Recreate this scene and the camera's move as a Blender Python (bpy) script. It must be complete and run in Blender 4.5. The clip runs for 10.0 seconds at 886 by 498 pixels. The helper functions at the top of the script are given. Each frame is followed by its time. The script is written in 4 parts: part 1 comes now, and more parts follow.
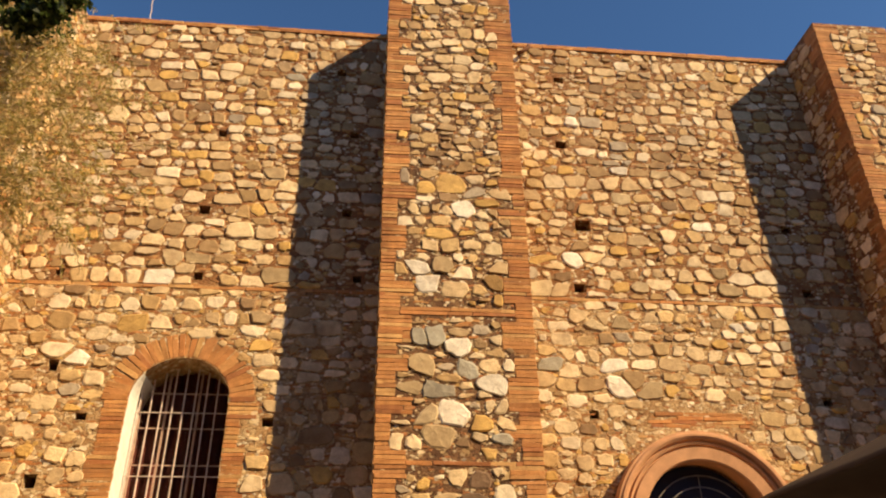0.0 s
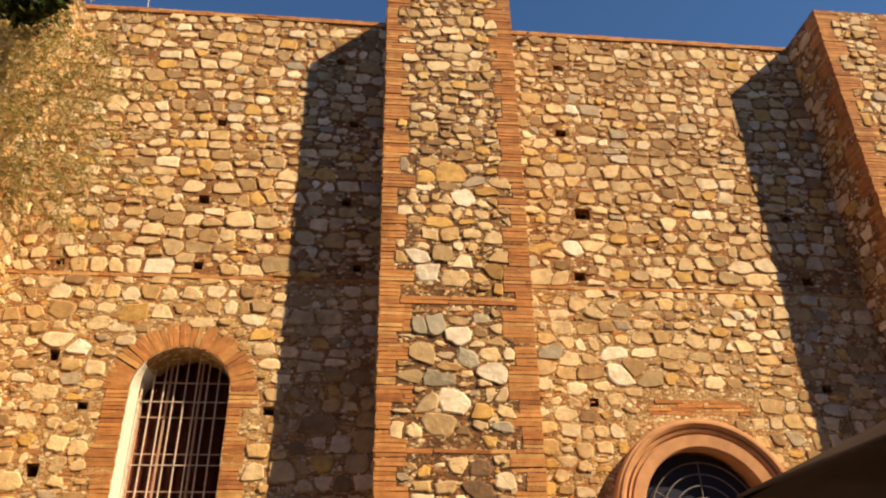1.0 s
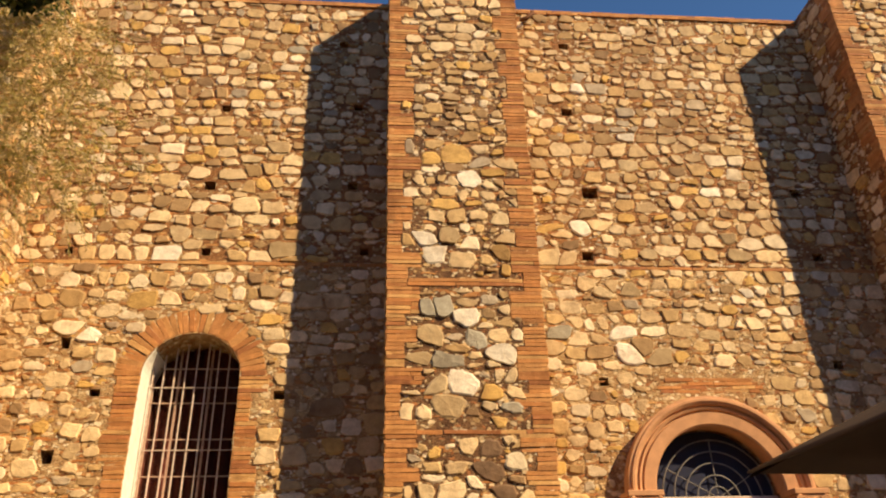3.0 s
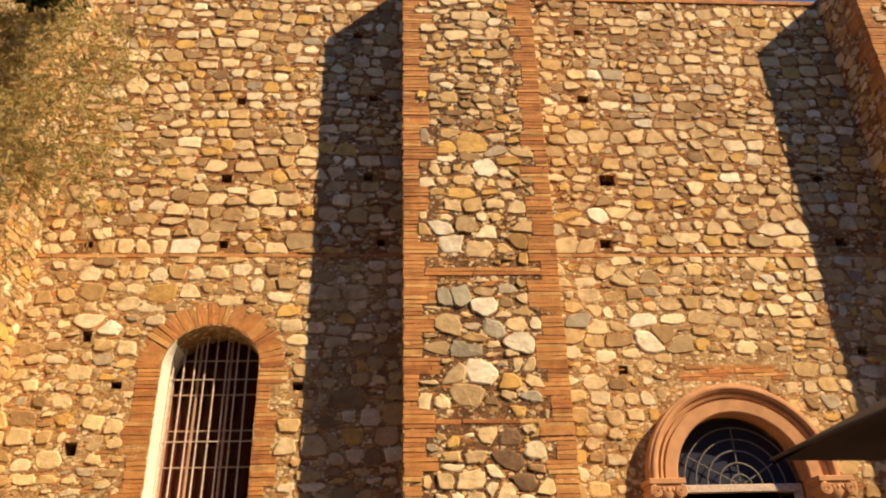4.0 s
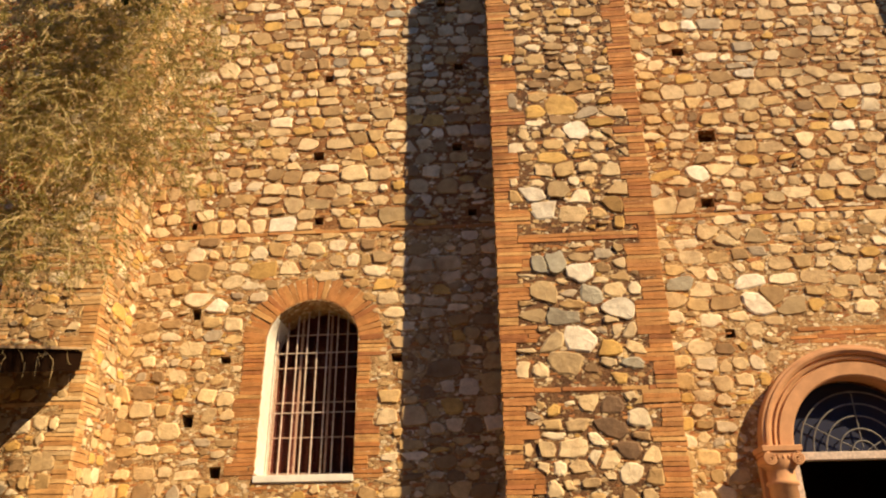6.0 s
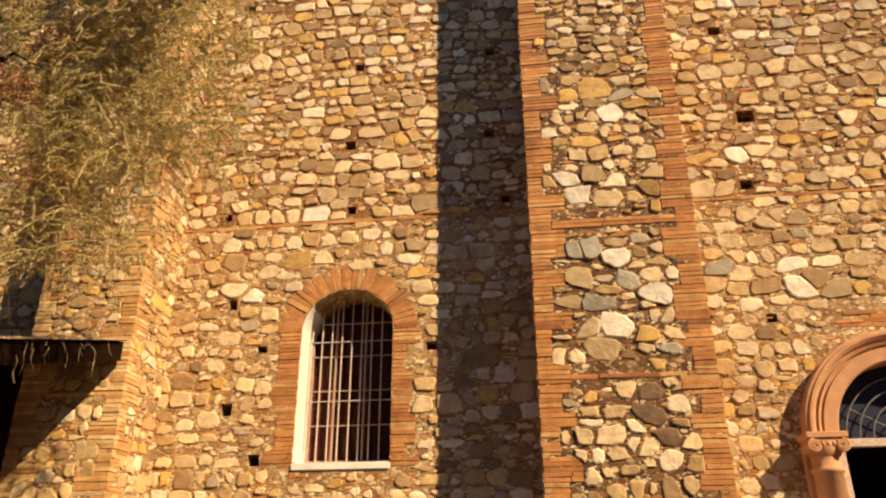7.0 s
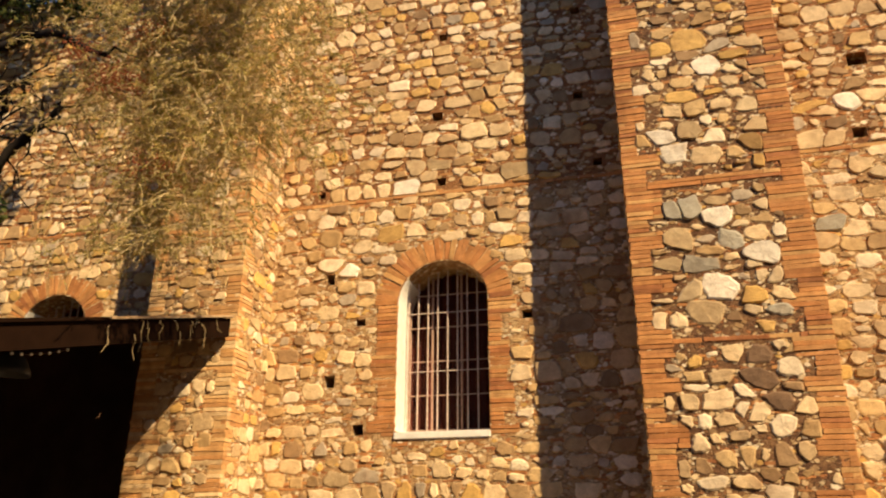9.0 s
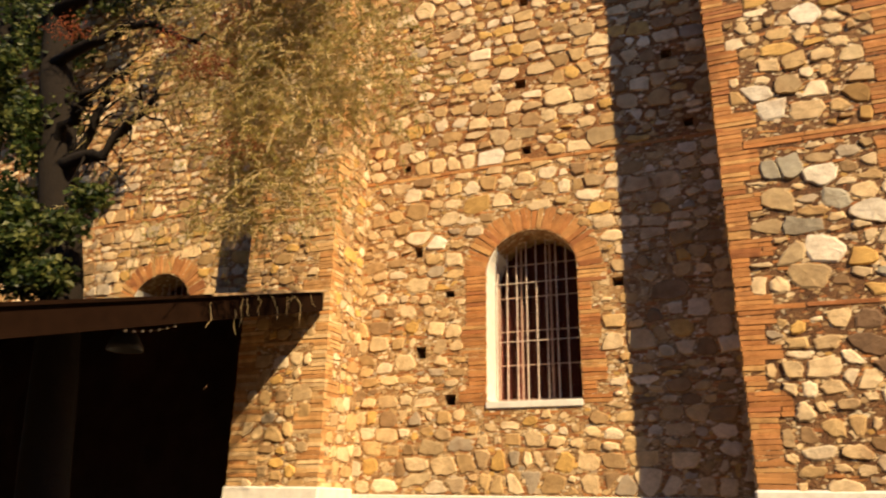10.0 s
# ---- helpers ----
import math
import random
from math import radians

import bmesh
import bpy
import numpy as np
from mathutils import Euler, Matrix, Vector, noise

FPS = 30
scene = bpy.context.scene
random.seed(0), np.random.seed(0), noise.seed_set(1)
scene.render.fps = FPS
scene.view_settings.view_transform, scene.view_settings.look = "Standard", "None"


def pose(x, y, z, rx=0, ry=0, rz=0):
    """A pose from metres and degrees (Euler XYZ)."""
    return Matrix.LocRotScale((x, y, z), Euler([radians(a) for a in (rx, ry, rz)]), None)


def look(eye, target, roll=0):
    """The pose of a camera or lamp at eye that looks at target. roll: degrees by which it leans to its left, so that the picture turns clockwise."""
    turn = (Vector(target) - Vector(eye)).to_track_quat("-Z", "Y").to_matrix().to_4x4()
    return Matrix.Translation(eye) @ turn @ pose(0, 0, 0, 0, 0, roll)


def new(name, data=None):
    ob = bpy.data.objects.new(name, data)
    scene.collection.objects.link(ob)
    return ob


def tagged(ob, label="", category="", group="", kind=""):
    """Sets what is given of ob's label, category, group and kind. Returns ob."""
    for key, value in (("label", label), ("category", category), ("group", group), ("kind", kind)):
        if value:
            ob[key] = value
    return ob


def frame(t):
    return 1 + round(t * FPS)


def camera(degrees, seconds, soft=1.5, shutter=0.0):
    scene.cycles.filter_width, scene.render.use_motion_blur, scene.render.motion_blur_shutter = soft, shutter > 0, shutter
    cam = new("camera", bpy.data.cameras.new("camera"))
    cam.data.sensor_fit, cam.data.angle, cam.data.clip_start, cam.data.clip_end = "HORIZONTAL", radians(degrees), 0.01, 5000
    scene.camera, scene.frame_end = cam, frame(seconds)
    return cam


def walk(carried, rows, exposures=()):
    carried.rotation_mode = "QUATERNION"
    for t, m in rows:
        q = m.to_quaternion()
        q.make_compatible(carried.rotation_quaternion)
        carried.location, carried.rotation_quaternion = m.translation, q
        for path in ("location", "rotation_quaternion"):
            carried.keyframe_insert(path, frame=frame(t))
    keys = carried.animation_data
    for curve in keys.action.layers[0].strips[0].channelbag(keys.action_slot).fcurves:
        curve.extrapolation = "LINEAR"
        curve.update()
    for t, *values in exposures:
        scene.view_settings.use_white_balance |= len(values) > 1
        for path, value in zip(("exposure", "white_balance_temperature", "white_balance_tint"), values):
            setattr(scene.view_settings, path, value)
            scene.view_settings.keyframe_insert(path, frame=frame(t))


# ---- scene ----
PATH = (
    (0.0, 0.000, 0.000, 1.600, -5.65, 29.34, 0.67), (0.5, 0.001, -0.001, 1.599, -5.53, 28.87, 0.89), (1.0, 0.001, 0.000, 1.597, -5.57, 28.50, 0.81),
    (1.5, 0.004, 0.004, 1.596, -5.50, 28.14, 0.82), (2.0, 0.010, 0.010, 1.595, -5.34, 27.84, 0.92), (2.5, 0.019, 0.017, 1.592, -4.96, 27.56, 1.19),
    (4.0, 0.042, 0.062, 1.580, -2.90, 26.66, 1.45), (4.5, 0.054, 0.079, 1.577, -1.41, 26.26, 1.25), (5.0, 0.061, 0.096, 1.581, 0.92, 25.57, 0.94),
    (5.5, 0.066, 0.116, 1.588, 3.04, 25.00, 0.67), (7.0, 0.077, 0.187, 1.592, 7.55, 23.71, 0.17), (7.5, 0.070, 0.200, 1.588, 8.83, 23.26, 0.03),
    (8.0, 0.060, 0.213, 1.582, 10.42, 22.88, -0.08), (8.5, 0.057, 0.226, 1.583, 12.47, 22.31, -0.14), (9.0, 0.055, 0.232, 1.590, 14.98, 21.46, -0.25),
    (9.5, 0.052, 0.237, 1.598, 17.68, 20.50, -0.50), (10.0, 0.045, 0.230, 1.605, 21.83, 19.04, -0.87),
)
cam = camera(61.78, 10.0, soft=2.1, shutter=0.4)
walk(cam, [(t, pose(x, y, z, 90 + pitch, lean, turn)) for t, x, y, z, turn, pitch, lean in PATH])

# ---- light ----
SUN_WAY = Vector((-1.45, 1.0, -1.33)).normalized()
sun_el = math.asin(-SUN_WAY.z)
sun_az = math.atan2(-SUN_WAY.x, -SUN_WAY.y)
world = bpy.data.worlds.new("sky")
scene.world = world
world.use_nodes = True
wn = world.node_tree
sky = wn.nodes.new("ShaderNodeTexSky")
sky.sky_type = "NISHITA"
sky.sun_disc = False
sky.sun_elevation = sun_el
sky.sun_rotation = sun_az
sky.air_density, sky.dust_density, sky.ozone_density = 1.0, 0.0, 1.5
tint = wn.nodes.new("ShaderNodeMix")
tint.data_type, tint.blend_type = "RGBA", "MULTIPLY"
tint.inputs[0].default_value, tint.inputs[7].default_value = 1.0, (0.78, 1.08, 1.34, 1)
wn.links.new(sky.outputs[0], tint.inputs[6])
wn.links.new(tint.outputs[2], wn.nodes["Background"].inputs[0])
wn.nodes["Background"].inputs[1].default_value = 0.05
sun = new("sun", bpy.data.lights.new("sun", "SUN"))
sun.data.energy, sun.data.angle, sun.data.color = 5.0, radians(0.6), (1.0, 0.742, 0.425)
sun.matrix_world = look((12, -10, 14), Vector((12, -10, 14)) + SUN_WAY)
scene.view_settings.exposure = 0.8


# ---- materials ----
def material(name):
    m = bpy.data.materials.new(name)
    m.use_nodes = True
    return m, m.node_tree, m.node_tree.nodes["Principled BSDF"]


def node(tree, kind, **values):
    n = tree.nodes.new(kind)
    for k, v in values.items():
        n.inputs[k].default_value = v
    return n


def ramp(tree, source, stops, constant=False):
    r = tree.nodes.new("ShaderNodeValToRGB")
    e = r.color_ramp.elements
    while len(e) < len(stops):
        e.new(0.5)
    for el, (at, c) in zip(e, stops):
        el.position, el.color = at, (*c, 1)
    if constant:
        r.color_ramp.interpolation = "CONSTANT"
    tree.links.new(source, r.inputs[0])
    return r.outputs[0]


def mixed(tree, how, fac, a, b):
    m = tree.nodes.new("ShaderNodeMix")
    m.data_type, m.blend_type = "RGBA", how
    if hasattr(fac, "links"):
        tree.links.new(fac, m.inputs[0])
    else:
        m.inputs[0].default_value = fac
    for socket, v in ((m.inputs[6], a), (m.inputs[7], b)):
        if hasattr(v, "links"):
            tree.links.new(v, socket)
        else:
            socket.default_value = (*v, 1)
    return m.outputs[2]


def world_noise(tree, scale, detail=4.0, rough=0.55, stretch=(1, 1, 1)):
    g = tree.nodes.new("ShaderNodeNewGeometry")
    mp = tree.nodes.new("ShaderNodeMapping")
    mp.inputs["Scale"].default_value = stretch
    tree.links.new(g.outputs["Position"], mp.inputs["Vector"])
    n = node(tree, "ShaderNodeTexNoise", Scale=scale, Detail=detail, Roughness=rough)
    tree.links.new(mp.outputs[0], n.inputs["Vector"])
    return n.outputs[0]


def bump(tree, bsdf, *heights):
    last = None
    for source, strength, dist in heights:
        b = node(tree, "ShaderNodeBump", Strength=strength, Distance=dist)
        tree.links.new(source, b.inputs["Height"])
        if last:
            tree.links.new(last, b.inputs["Normal"])
        last = b.outputs[0]
    tree.links.new(last, bsdf.inputs["Normal"])


def piece_random(tree):
    """One chance number for each piece, whether it is an object or an island of a mesh."""
    o = tree.nodes.new("ShaderNodeObjectInfo")
    g = tree.nodes.new("ShaderNodeNewGeometry")
    a = tree.nodes.new("ShaderNodeMath")
    a.operation = "ADD"
    tree.links.new(o.outputs["Random"], a.inputs[0])
    tree.links.new(g.outputs["Random Per Island"], a.inputs[1])
    f = tree.nodes.new("ShaderNodeMath")
    f.operation = "FRACT"
    tree.links.new(a.outputs[0], f.inputs[0])
    return f.outputs[0]


def second_random(tree, first, k=37.7):
    m = tree.nodes.new("ShaderNodeMath")
    m.operation = "MULTIPLY"
    m.inputs[1].default_value = k
    tree.links.new(first, m.inputs[0])
    f = tree.nodes.new("ShaderNodeMath")
    f.operation = "FRACT"
    tree.links.new(m.outputs[0], f.inputs[0])
    return f.outputs[0]


def stone_material(name, stops=None, plain=None):
    m, t, b = material(name)
    rnd = piece_random(t)
    base = ramp(t, rnd, stops, True) if stops else None
    shade = ramp(t, second_random(t, rnd), ((0, (0.78, 0.75, 0.70)), (1, (1.12, 1.09, 1.02))))
    col = mixed(t, "MULTIPLY", 1.0, base if base else plain, shade)
    cloud = world_noise(t, 9, 4)
    col = mixed(t, "MULTIPLY", 0.6, col, ramp(t, cloud, ((0.3, (0.62, 0.55, 0.47)), (0.62, (1.12, 1.1, 1.06)))))
    grain = world_noise(t, 70, 5, 0.65)
    col = mixed(t, "MULTIPLY", 0.5, col, ramp(t, grain, ((0.3, (0.6, 0.56, 0.5)), (0.7, (1.15, 1.15, 1.15)))))
    # rusty runs of earth over the faces
    rust = ramp(t, world_noise(t, 3.1, 5, 0.6), ((0.52, (0, 0, 0)), (0.72, (1, 1, 1))))
    col = mixed(t, "MIX", mixed(t, "MULTIPLY", 1.0, rust, (0.3, 0.3, 0.3)), col, (0.36, 0.19, 0.08))
    t.links.new(col, b.inputs["Base Color"])
    b.inputs["Roughness"].default_value = 0.9
    soot = ramp(t, world_noise(t, 0.9, 4, 0.6, (1.3, 1.3, 0.8)), ((0.56, (1, 1, 1)), (0.76, (0.46, 0.38, 0.32))))
    col = mixed(t, "MULTIPLY", 0.85, col, soot)
    t.links.new(col, b.inputs["Base Color"])
    bump(t, b, (world_noise(t, 14, 3), 0.35, 0.02), (grain, 0.55, 0.006))
    return m


STONE = stone_material("rubble stone", (
    (0.00, (0.76, 0.59, 0.36)), (0.18, (0.65, 0.47, 0.24)), (0.31, (0.50, 0.34, 0.16)), (0.40, (0.81, 0.66, 0.44)), (0.58, (0.42, 0.285, 0.145)),
    (0.65, (0.66, 0.43, 0.14)), (0.73, (0.58, 0.43, 0.25)), (0.81, (0.86, 0.75, 0.57)), (0.92, (0.34, 0.225, 0.12)), (0.96, (0.47, 0.40, 0.31))))
STONE_GREY = stone_material("grey stone", plain=(0.40, 0.38, 0.32))
STONE_WHITE = stone_material("white stone", plain=(0.92, 0.87, 0.77))
STONE_DARK = stone_material("sooty stone", plain=(0.20, 0.125, 0.075))
STONE_CREAM = stone_material("cream stone", plain=(0.74, 0.60, 0.38))
STONE_TAN = stone_material("tan stone", plain=(0.50, 0.38, 0.22))
STONE_YELLOW = stone_material("yellow stone", plain=(0.68, 0.45, 0.16))
STONE_OCHRE = stone_material("ochre stone", plain=(0.40, 0.25, 0.09))

BRICK = stone_material("thin clay brick", (
    (0.0, (0.53, 0.25, 0.086)), (0.25, (0.48, 0.21, 0.07)), (0.45, (0.58, 0.30, 0.112)), (0.65, (0.51, 0.245, 0.092)),
    (0.80, (0.39, 0.16, 0.06)), (0.90, (0.62, 0.375, 0.155))))


BRICK_PALE = stone_material("limewashed thin brick", (
    (0.0, (0.62, 0.36, 0.15)), (0.3, (0.70, 0.47, 0.23)), (0.6, (0.56, 0.29, 0.11)), (0.8, (0.74, 0.55, 0.32))))


def plain_material(name, colour, rough=0.8, metal=0.0, spots=(0.75, 1.1), scale=12, grain=80, relief=0.003):
    m, t, b = material(name)
    lo, hi = spots
    col = mixed(t, "MULTIPLY", 1.0, colour, ramp(t, world_noise(t, scale, 5), ((0.3, (lo, lo, lo)), (0.7, (hi, hi, hi)))))
    fine = world_noise(t, grain, 4)
    col = mixed(t, "MULTIPLY", 0.4, col, ramp(t, fine, ((0.3, (0.75, 0.73, 0.7)), (0.7, (1.1, 1.1, 1.1)))))
    t.links.new(col, b.inputs["Base Color"])
    b.inputs["Roughness"].default_value, b.inputs["Metallic"].default_value = rough, metal
    b.inputs["Specular IOR Level"].default_value = 0.25
    bump(t, b, (fine, 0.5, relief))
    return m


def mortar_material(name, stops, crumbs, bare):
    """Earthy mortar packed with crumbs of stone and brick, with crevice shade painted dark between them."""
    m, t, b = material(name)
    n1 = world_noise(t, 5, 6, 0.65)
    col = ramp(t, n1, stops)
    g = t.nodes.new("ShaderNodeNewGeometry")
    mp = t.nodes.new("ShaderNodeMapping")
    mp.inputs["Scale"].default_value = (1, 1, 1.7)
    t.links.new(g.outputs["Position"], mp.inputs["Vector"])
    wob = t.nodes.new("ShaderNodeMix")
    wob.data_type, wob.blend_type = "RGBA", "ADD"
    wob.inputs[0].default_value = 0.05
    nz = node(t, "ShaderNodeTexNoise", Scale=18, Detail=3)
    t.links.new(mp.outputs[0], nz.inputs["Vector"])
    t.links.new(mp.outputs[0], wob.inputs[6])
    t.links.new(nz.outputs[1], wob.inputs[7])
    cells = node(t, "ShaderNodeTexVoronoi", Scale=19)
    edge = node(t, "ShaderNodeTexVoronoi", Scale=19)
    edge.feature = "DISTANCE_TO_EDGE"
    for v in (cells, edge):
        t.links.new(wob.outputs[2], v.inputs["Vector"])
    split = t.nodes.new("ShaderNodeSeparateColor")
    t.links.new(cells.outputs["Color"], split.inputs[0])
    crumb = ramp(t, split.outputs[0], crumbs, True)
    there = ramp(t, split.outputs[1], ((bare, (0, 0, 0)), (bare + 0.04, (1, 1, 1))))
    body = ramp(t, edge.outputs[0], ((0.03, (0, 0, 0)), (0.10, (1, 1, 1))))
    fac = mixed(t, "MULTIPLY", 1.0, there, body)
    col = mixed(t, "MIX", fac, col, crumb)
    crevice_shade = ramp(t, edge.outputs[0], ((0.0, (0.38, 0.31, 0.26)), (0.07, (1, 1, 1))))
    col = mixed(t, "MULTIPLY", 0.75, col, crevice_shade)
    n2 = world_noise(t, 30, 6, 0.75, (1, 1, 2.4))
    col = mixed(t, "MULTIPLY", 0.6, col, ramp(t, n2, ((0.36, (0.32, 0.26, 0.22)), (0.62, (1.25, 1.25, 1.2)))))
    t.links.new(col, b.inputs["Base Color"])
    b.inputs["Roughness"].default_value = 0.95
    bump(t, b, (n1, 0.4, 0.04), (body, 0.7, 0.012), (n2, 0.8, 0.012))
    return m


CRUMBS = ((0.0, (0.42, 0.17, 0.06)), (0.22, (0.58, 0.40, 0.20)), (0.5, (0.70, 0.54, 0.32)), (0.75, (0.36, 0.22, 0.10)), (0.88, (0.78, 0.66, 0.46)))
MORTAR = mortar_material("earthy mortar", ((0.28, (0.14, 0.056, 0.02)), (0.45, (0.29, 0.125, 0.042)), (0.58, (0.39, 0.19, 0.07)), (0.76, (0.46, 0.28, 0.12))), CRUMBS, 0.66)
MORTAR_PALE = mortar_material("sandy lime mortar", ((0.26, (0.20, 0.09, 0.035)), (0.43, (0.40, 0.22, 0.09)), (0.57, (0.55, 0.35, 0.165)), (0.73, (0.68, 0.51, 0.29))), CRUMBS, 0.45)
MORTAR_DARK = mortar_material("sooty earth mortar", ((0.28, (0.07, 0.032, 0.014)), (0.48, (0.17, 0.08, 0.034)), (0.62, (0.28, 0.15, 0.065)), (0.8, (0.42, 0.26, 0.12))), CRUMBS, 0.6)
WHITEWASH = plain_material("whitewashed plaster", (0.82, 0.79, 0.72), 0.9, spots=(0.82, 1.03))
FANIRON = plain_material("grey fanlight iron", (0.22, 0.21, 0.20), 0.5, spots=(0.6, 1.1), scale=30)
CURTAIN = plain_material("dark red cloth", (0.10, 0.024, 0.016), 0.9, scale=5)
PORTAL = plain_material("salmon carved stone", (0.56, 0.30, 0.155), 0.85, spots=(0.8, 1.1), scale=6)
IRON = plain_material("pale painted iron", (0.66, 0.53, 0.45), 0.5, spots=(0.6, 1.1), scale=30)
IRON_RUST = plain_material("rusty pink painted iron", (0.50, 0.33, 0.25), 0.6, spots=(0.6, 1.1), scale=30)
# dark red-brown that carries the gloom of an unlit interior
DIM_PLASTER = plain_material("plaster with dimness in its colour", (0.13, 0.04, 0.025), 0.9)
TARP = plain_material("dark brown canvas", (0.042, 0.025, 0.018), 0.75, scale=4, relief=0.002)
WOOD_DARK = plain_material("near-black timber", (0.014, 0.0065, 0.0035), 0.9, scale=8)
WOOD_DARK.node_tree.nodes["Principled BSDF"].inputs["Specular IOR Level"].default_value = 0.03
# paler wood colour that carries the sunlight on the roof rim
RIM_LIT = plain_material("sunlit rim wood", (0.45, 0.32, 0.19), 0.85, scale=10)
# brown that carries the deep shade under the lean-to
STALL_SHADE = plain_material("brown stall shade", (0.19, 0.115, 0.08), 0.95, scale=3)
STALL_SHADE.node_tree.nodes["Principled BSDF"].inputs["Specular IOR Level"].default_value = 0.03
PAVING = plain_material("dusty paving", (0.12, 0.085, 0.055), 0.9, scale=1.5, grain=30, relief=0.01)

# navy base colour stands in for the sky reflected in the fanlight
FANGLASS, gt, gb = material("dark fanlight glass, sky reflection in its colour")
gb.inputs["Base Color"].default_value = (0.055, 0.06, 0.10, 1)
gb.inputs["Roughness"].default_value = 0.08
gb.inputs["Transmission Weight"].default_value = 0.4
gb.inputs["IOR"].default_value = 1.16
GLASS, gt, gb = material("window glass")
gb.inputs["Base Color"].default_value = (0.9, 0.9, 0.9, 1)
gb.inputs["Roughness"].default_value = 0.06
gb.inputs["Transmission Weight"].default_value = 1.0
gb.inputs["IOR"].default_value = 1.08


# ---- mesh helpers ----
def mesh(name, verts, faces, mat, smooth=False):
    me = bpy.data.meshes.new(name)
    me.from_pydata(verts, [], faces)
    me.materials.append(mat)
    if smooth:
        me.polygons.foreach_set("use_smooth", [True] * len(me.polygons))
    me.update()
    return me


def child(name, me, parent, label="", at=None):
    ob = new(name, me)
    ob.parent = parent
    if at is not None:
        ob.matrix_basis = at
    return tagged(ob, label)


def part(name, bm, mat, parent=None, label="", smooth=False):
    me = bpy.data.meshes.new(name)
    bmesh.ops.recalc_face_normals(bm, faces=bm.faces)
    bm.to_mesh(me)
    bm.free()
    me.materials.append(mat)
    if smooth:
        me.polygons.foreach_set("use_smooth", [True] * len(me.polygons))
    ob = new(name, me)
    ob.parent = parent
    return tagged(ob, label)


def thing(name, label, category, at=(0, 0, 0), kind="", group=""):
    ob = new(name)
    ob.location = at
    return tagged(ob, label, category, group, kind)


def box(bm, x0, x1, y0, y1, z0, z1, m=None, bevel=0.0):
    vs = [bm.verts.new((x, y, z)) for x in (x0, x1) for y in (y0, y1) for z in (z0, z1)]
    fs = [bm.faces.new([vs[i] for i in q]) for q in ((0, 1, 3, 2), (4, 6, 7, 5), (0, 4, 5, 1), (2, 3, 7, 6), (0, 2, 6, 4), (1, 5, 7, 3))]
    if bevel:
        es = list({e for f in fs for e in f.edges})
        vs = [v for f in bmesh.ops.bevel(bm, geom=es, offset=bevel, segments=1, affect="EDGES")["faces"] for v in f.verts] + vs
    if m is not None:
        for v in {v for v in vs if v.is_valid}:
            v.co = m @ v.co
    return bm


def tube(bm, points, radii, sides=6, caps=True):
    rings = []
    pts = [Vector(p) for p in points]
    for i, p in enumerate(pts):
        d = (pts[min(i + 1, len(pts) - 1)] - pts[max(i - 1, 0)]).normalized()
        a = d.orthogonal().normalized()
        b = d.cross(a)
        r = radii[i] if hasattr(radii, "__len__") else radii
        rings.append([bm.verts.new(p + r * (math.cos(k * math.tau / sides) * a + math.sin(k * math.tau / sides) * b)) for k in range(sides)])
    for r0, r1 in zip(rings, rings[1:]):
        off = min(range(sides), key=lambda o: (r0[0].co - r1[o].co).length)
        for k in range(sides):
            bm.faces.new((r0[k], r0[(k + 1) % sides], r1[(k + 1 + off) % sides], r1[(k + off) % sides]))
    if caps:
        bm.faces.new(rings[0][::-1])
        bm.faces.new(rings[-1])
    return bm


def lathe(bm, profile, at, sides=24, start=0.0, sweep=math.tau):
    closed = sweep > 6.28
    n = sides if closed else sides + 1
    rings = [[bm.verts.new((at[0] + r * math.cos(start + sweep * k / sides), at[1] + r * math.sin(start + sweep * k / sides), at[2] + z)) for k in range(n)] for r, z in profile]
    for a, b in zip(rings, rings[1:]):
        for k in range(n if closed else n - 1):
            bm.faces.new((a[k], a[(k + 1) % n], b[(k + 1) % n], b[k]))
    return bm


# ---- masonry ----
WALL_Y, BUTT_Y = 8.0, 7.25
TOP = 9.715
COURSE = 0.045


def clip(poly, px, pz, nx, nz):
    out = []
    for i in range(len(poly)):
        a, b = poly[i - 1], poly[i]
        da, db = (a[0] - px) * nx + (a[1] - pz) * nz, (b[0] - px) * nx + (b[1] - pz) * nz
        if (da > 0) != (db > 0):
            k = da / (da - db)
            out.append((a[0] + (b[0] - a[0]) * k, a[1] + (b[1] - a[1]) * k))
        if db <= 0:
            out.append(b)
    return out


def area(poly):
    return abs(sum(a[0] * b[1] - b[0] * a[1] for a, b in zip(poly, poly[1:] + poly[:1]))) / 2


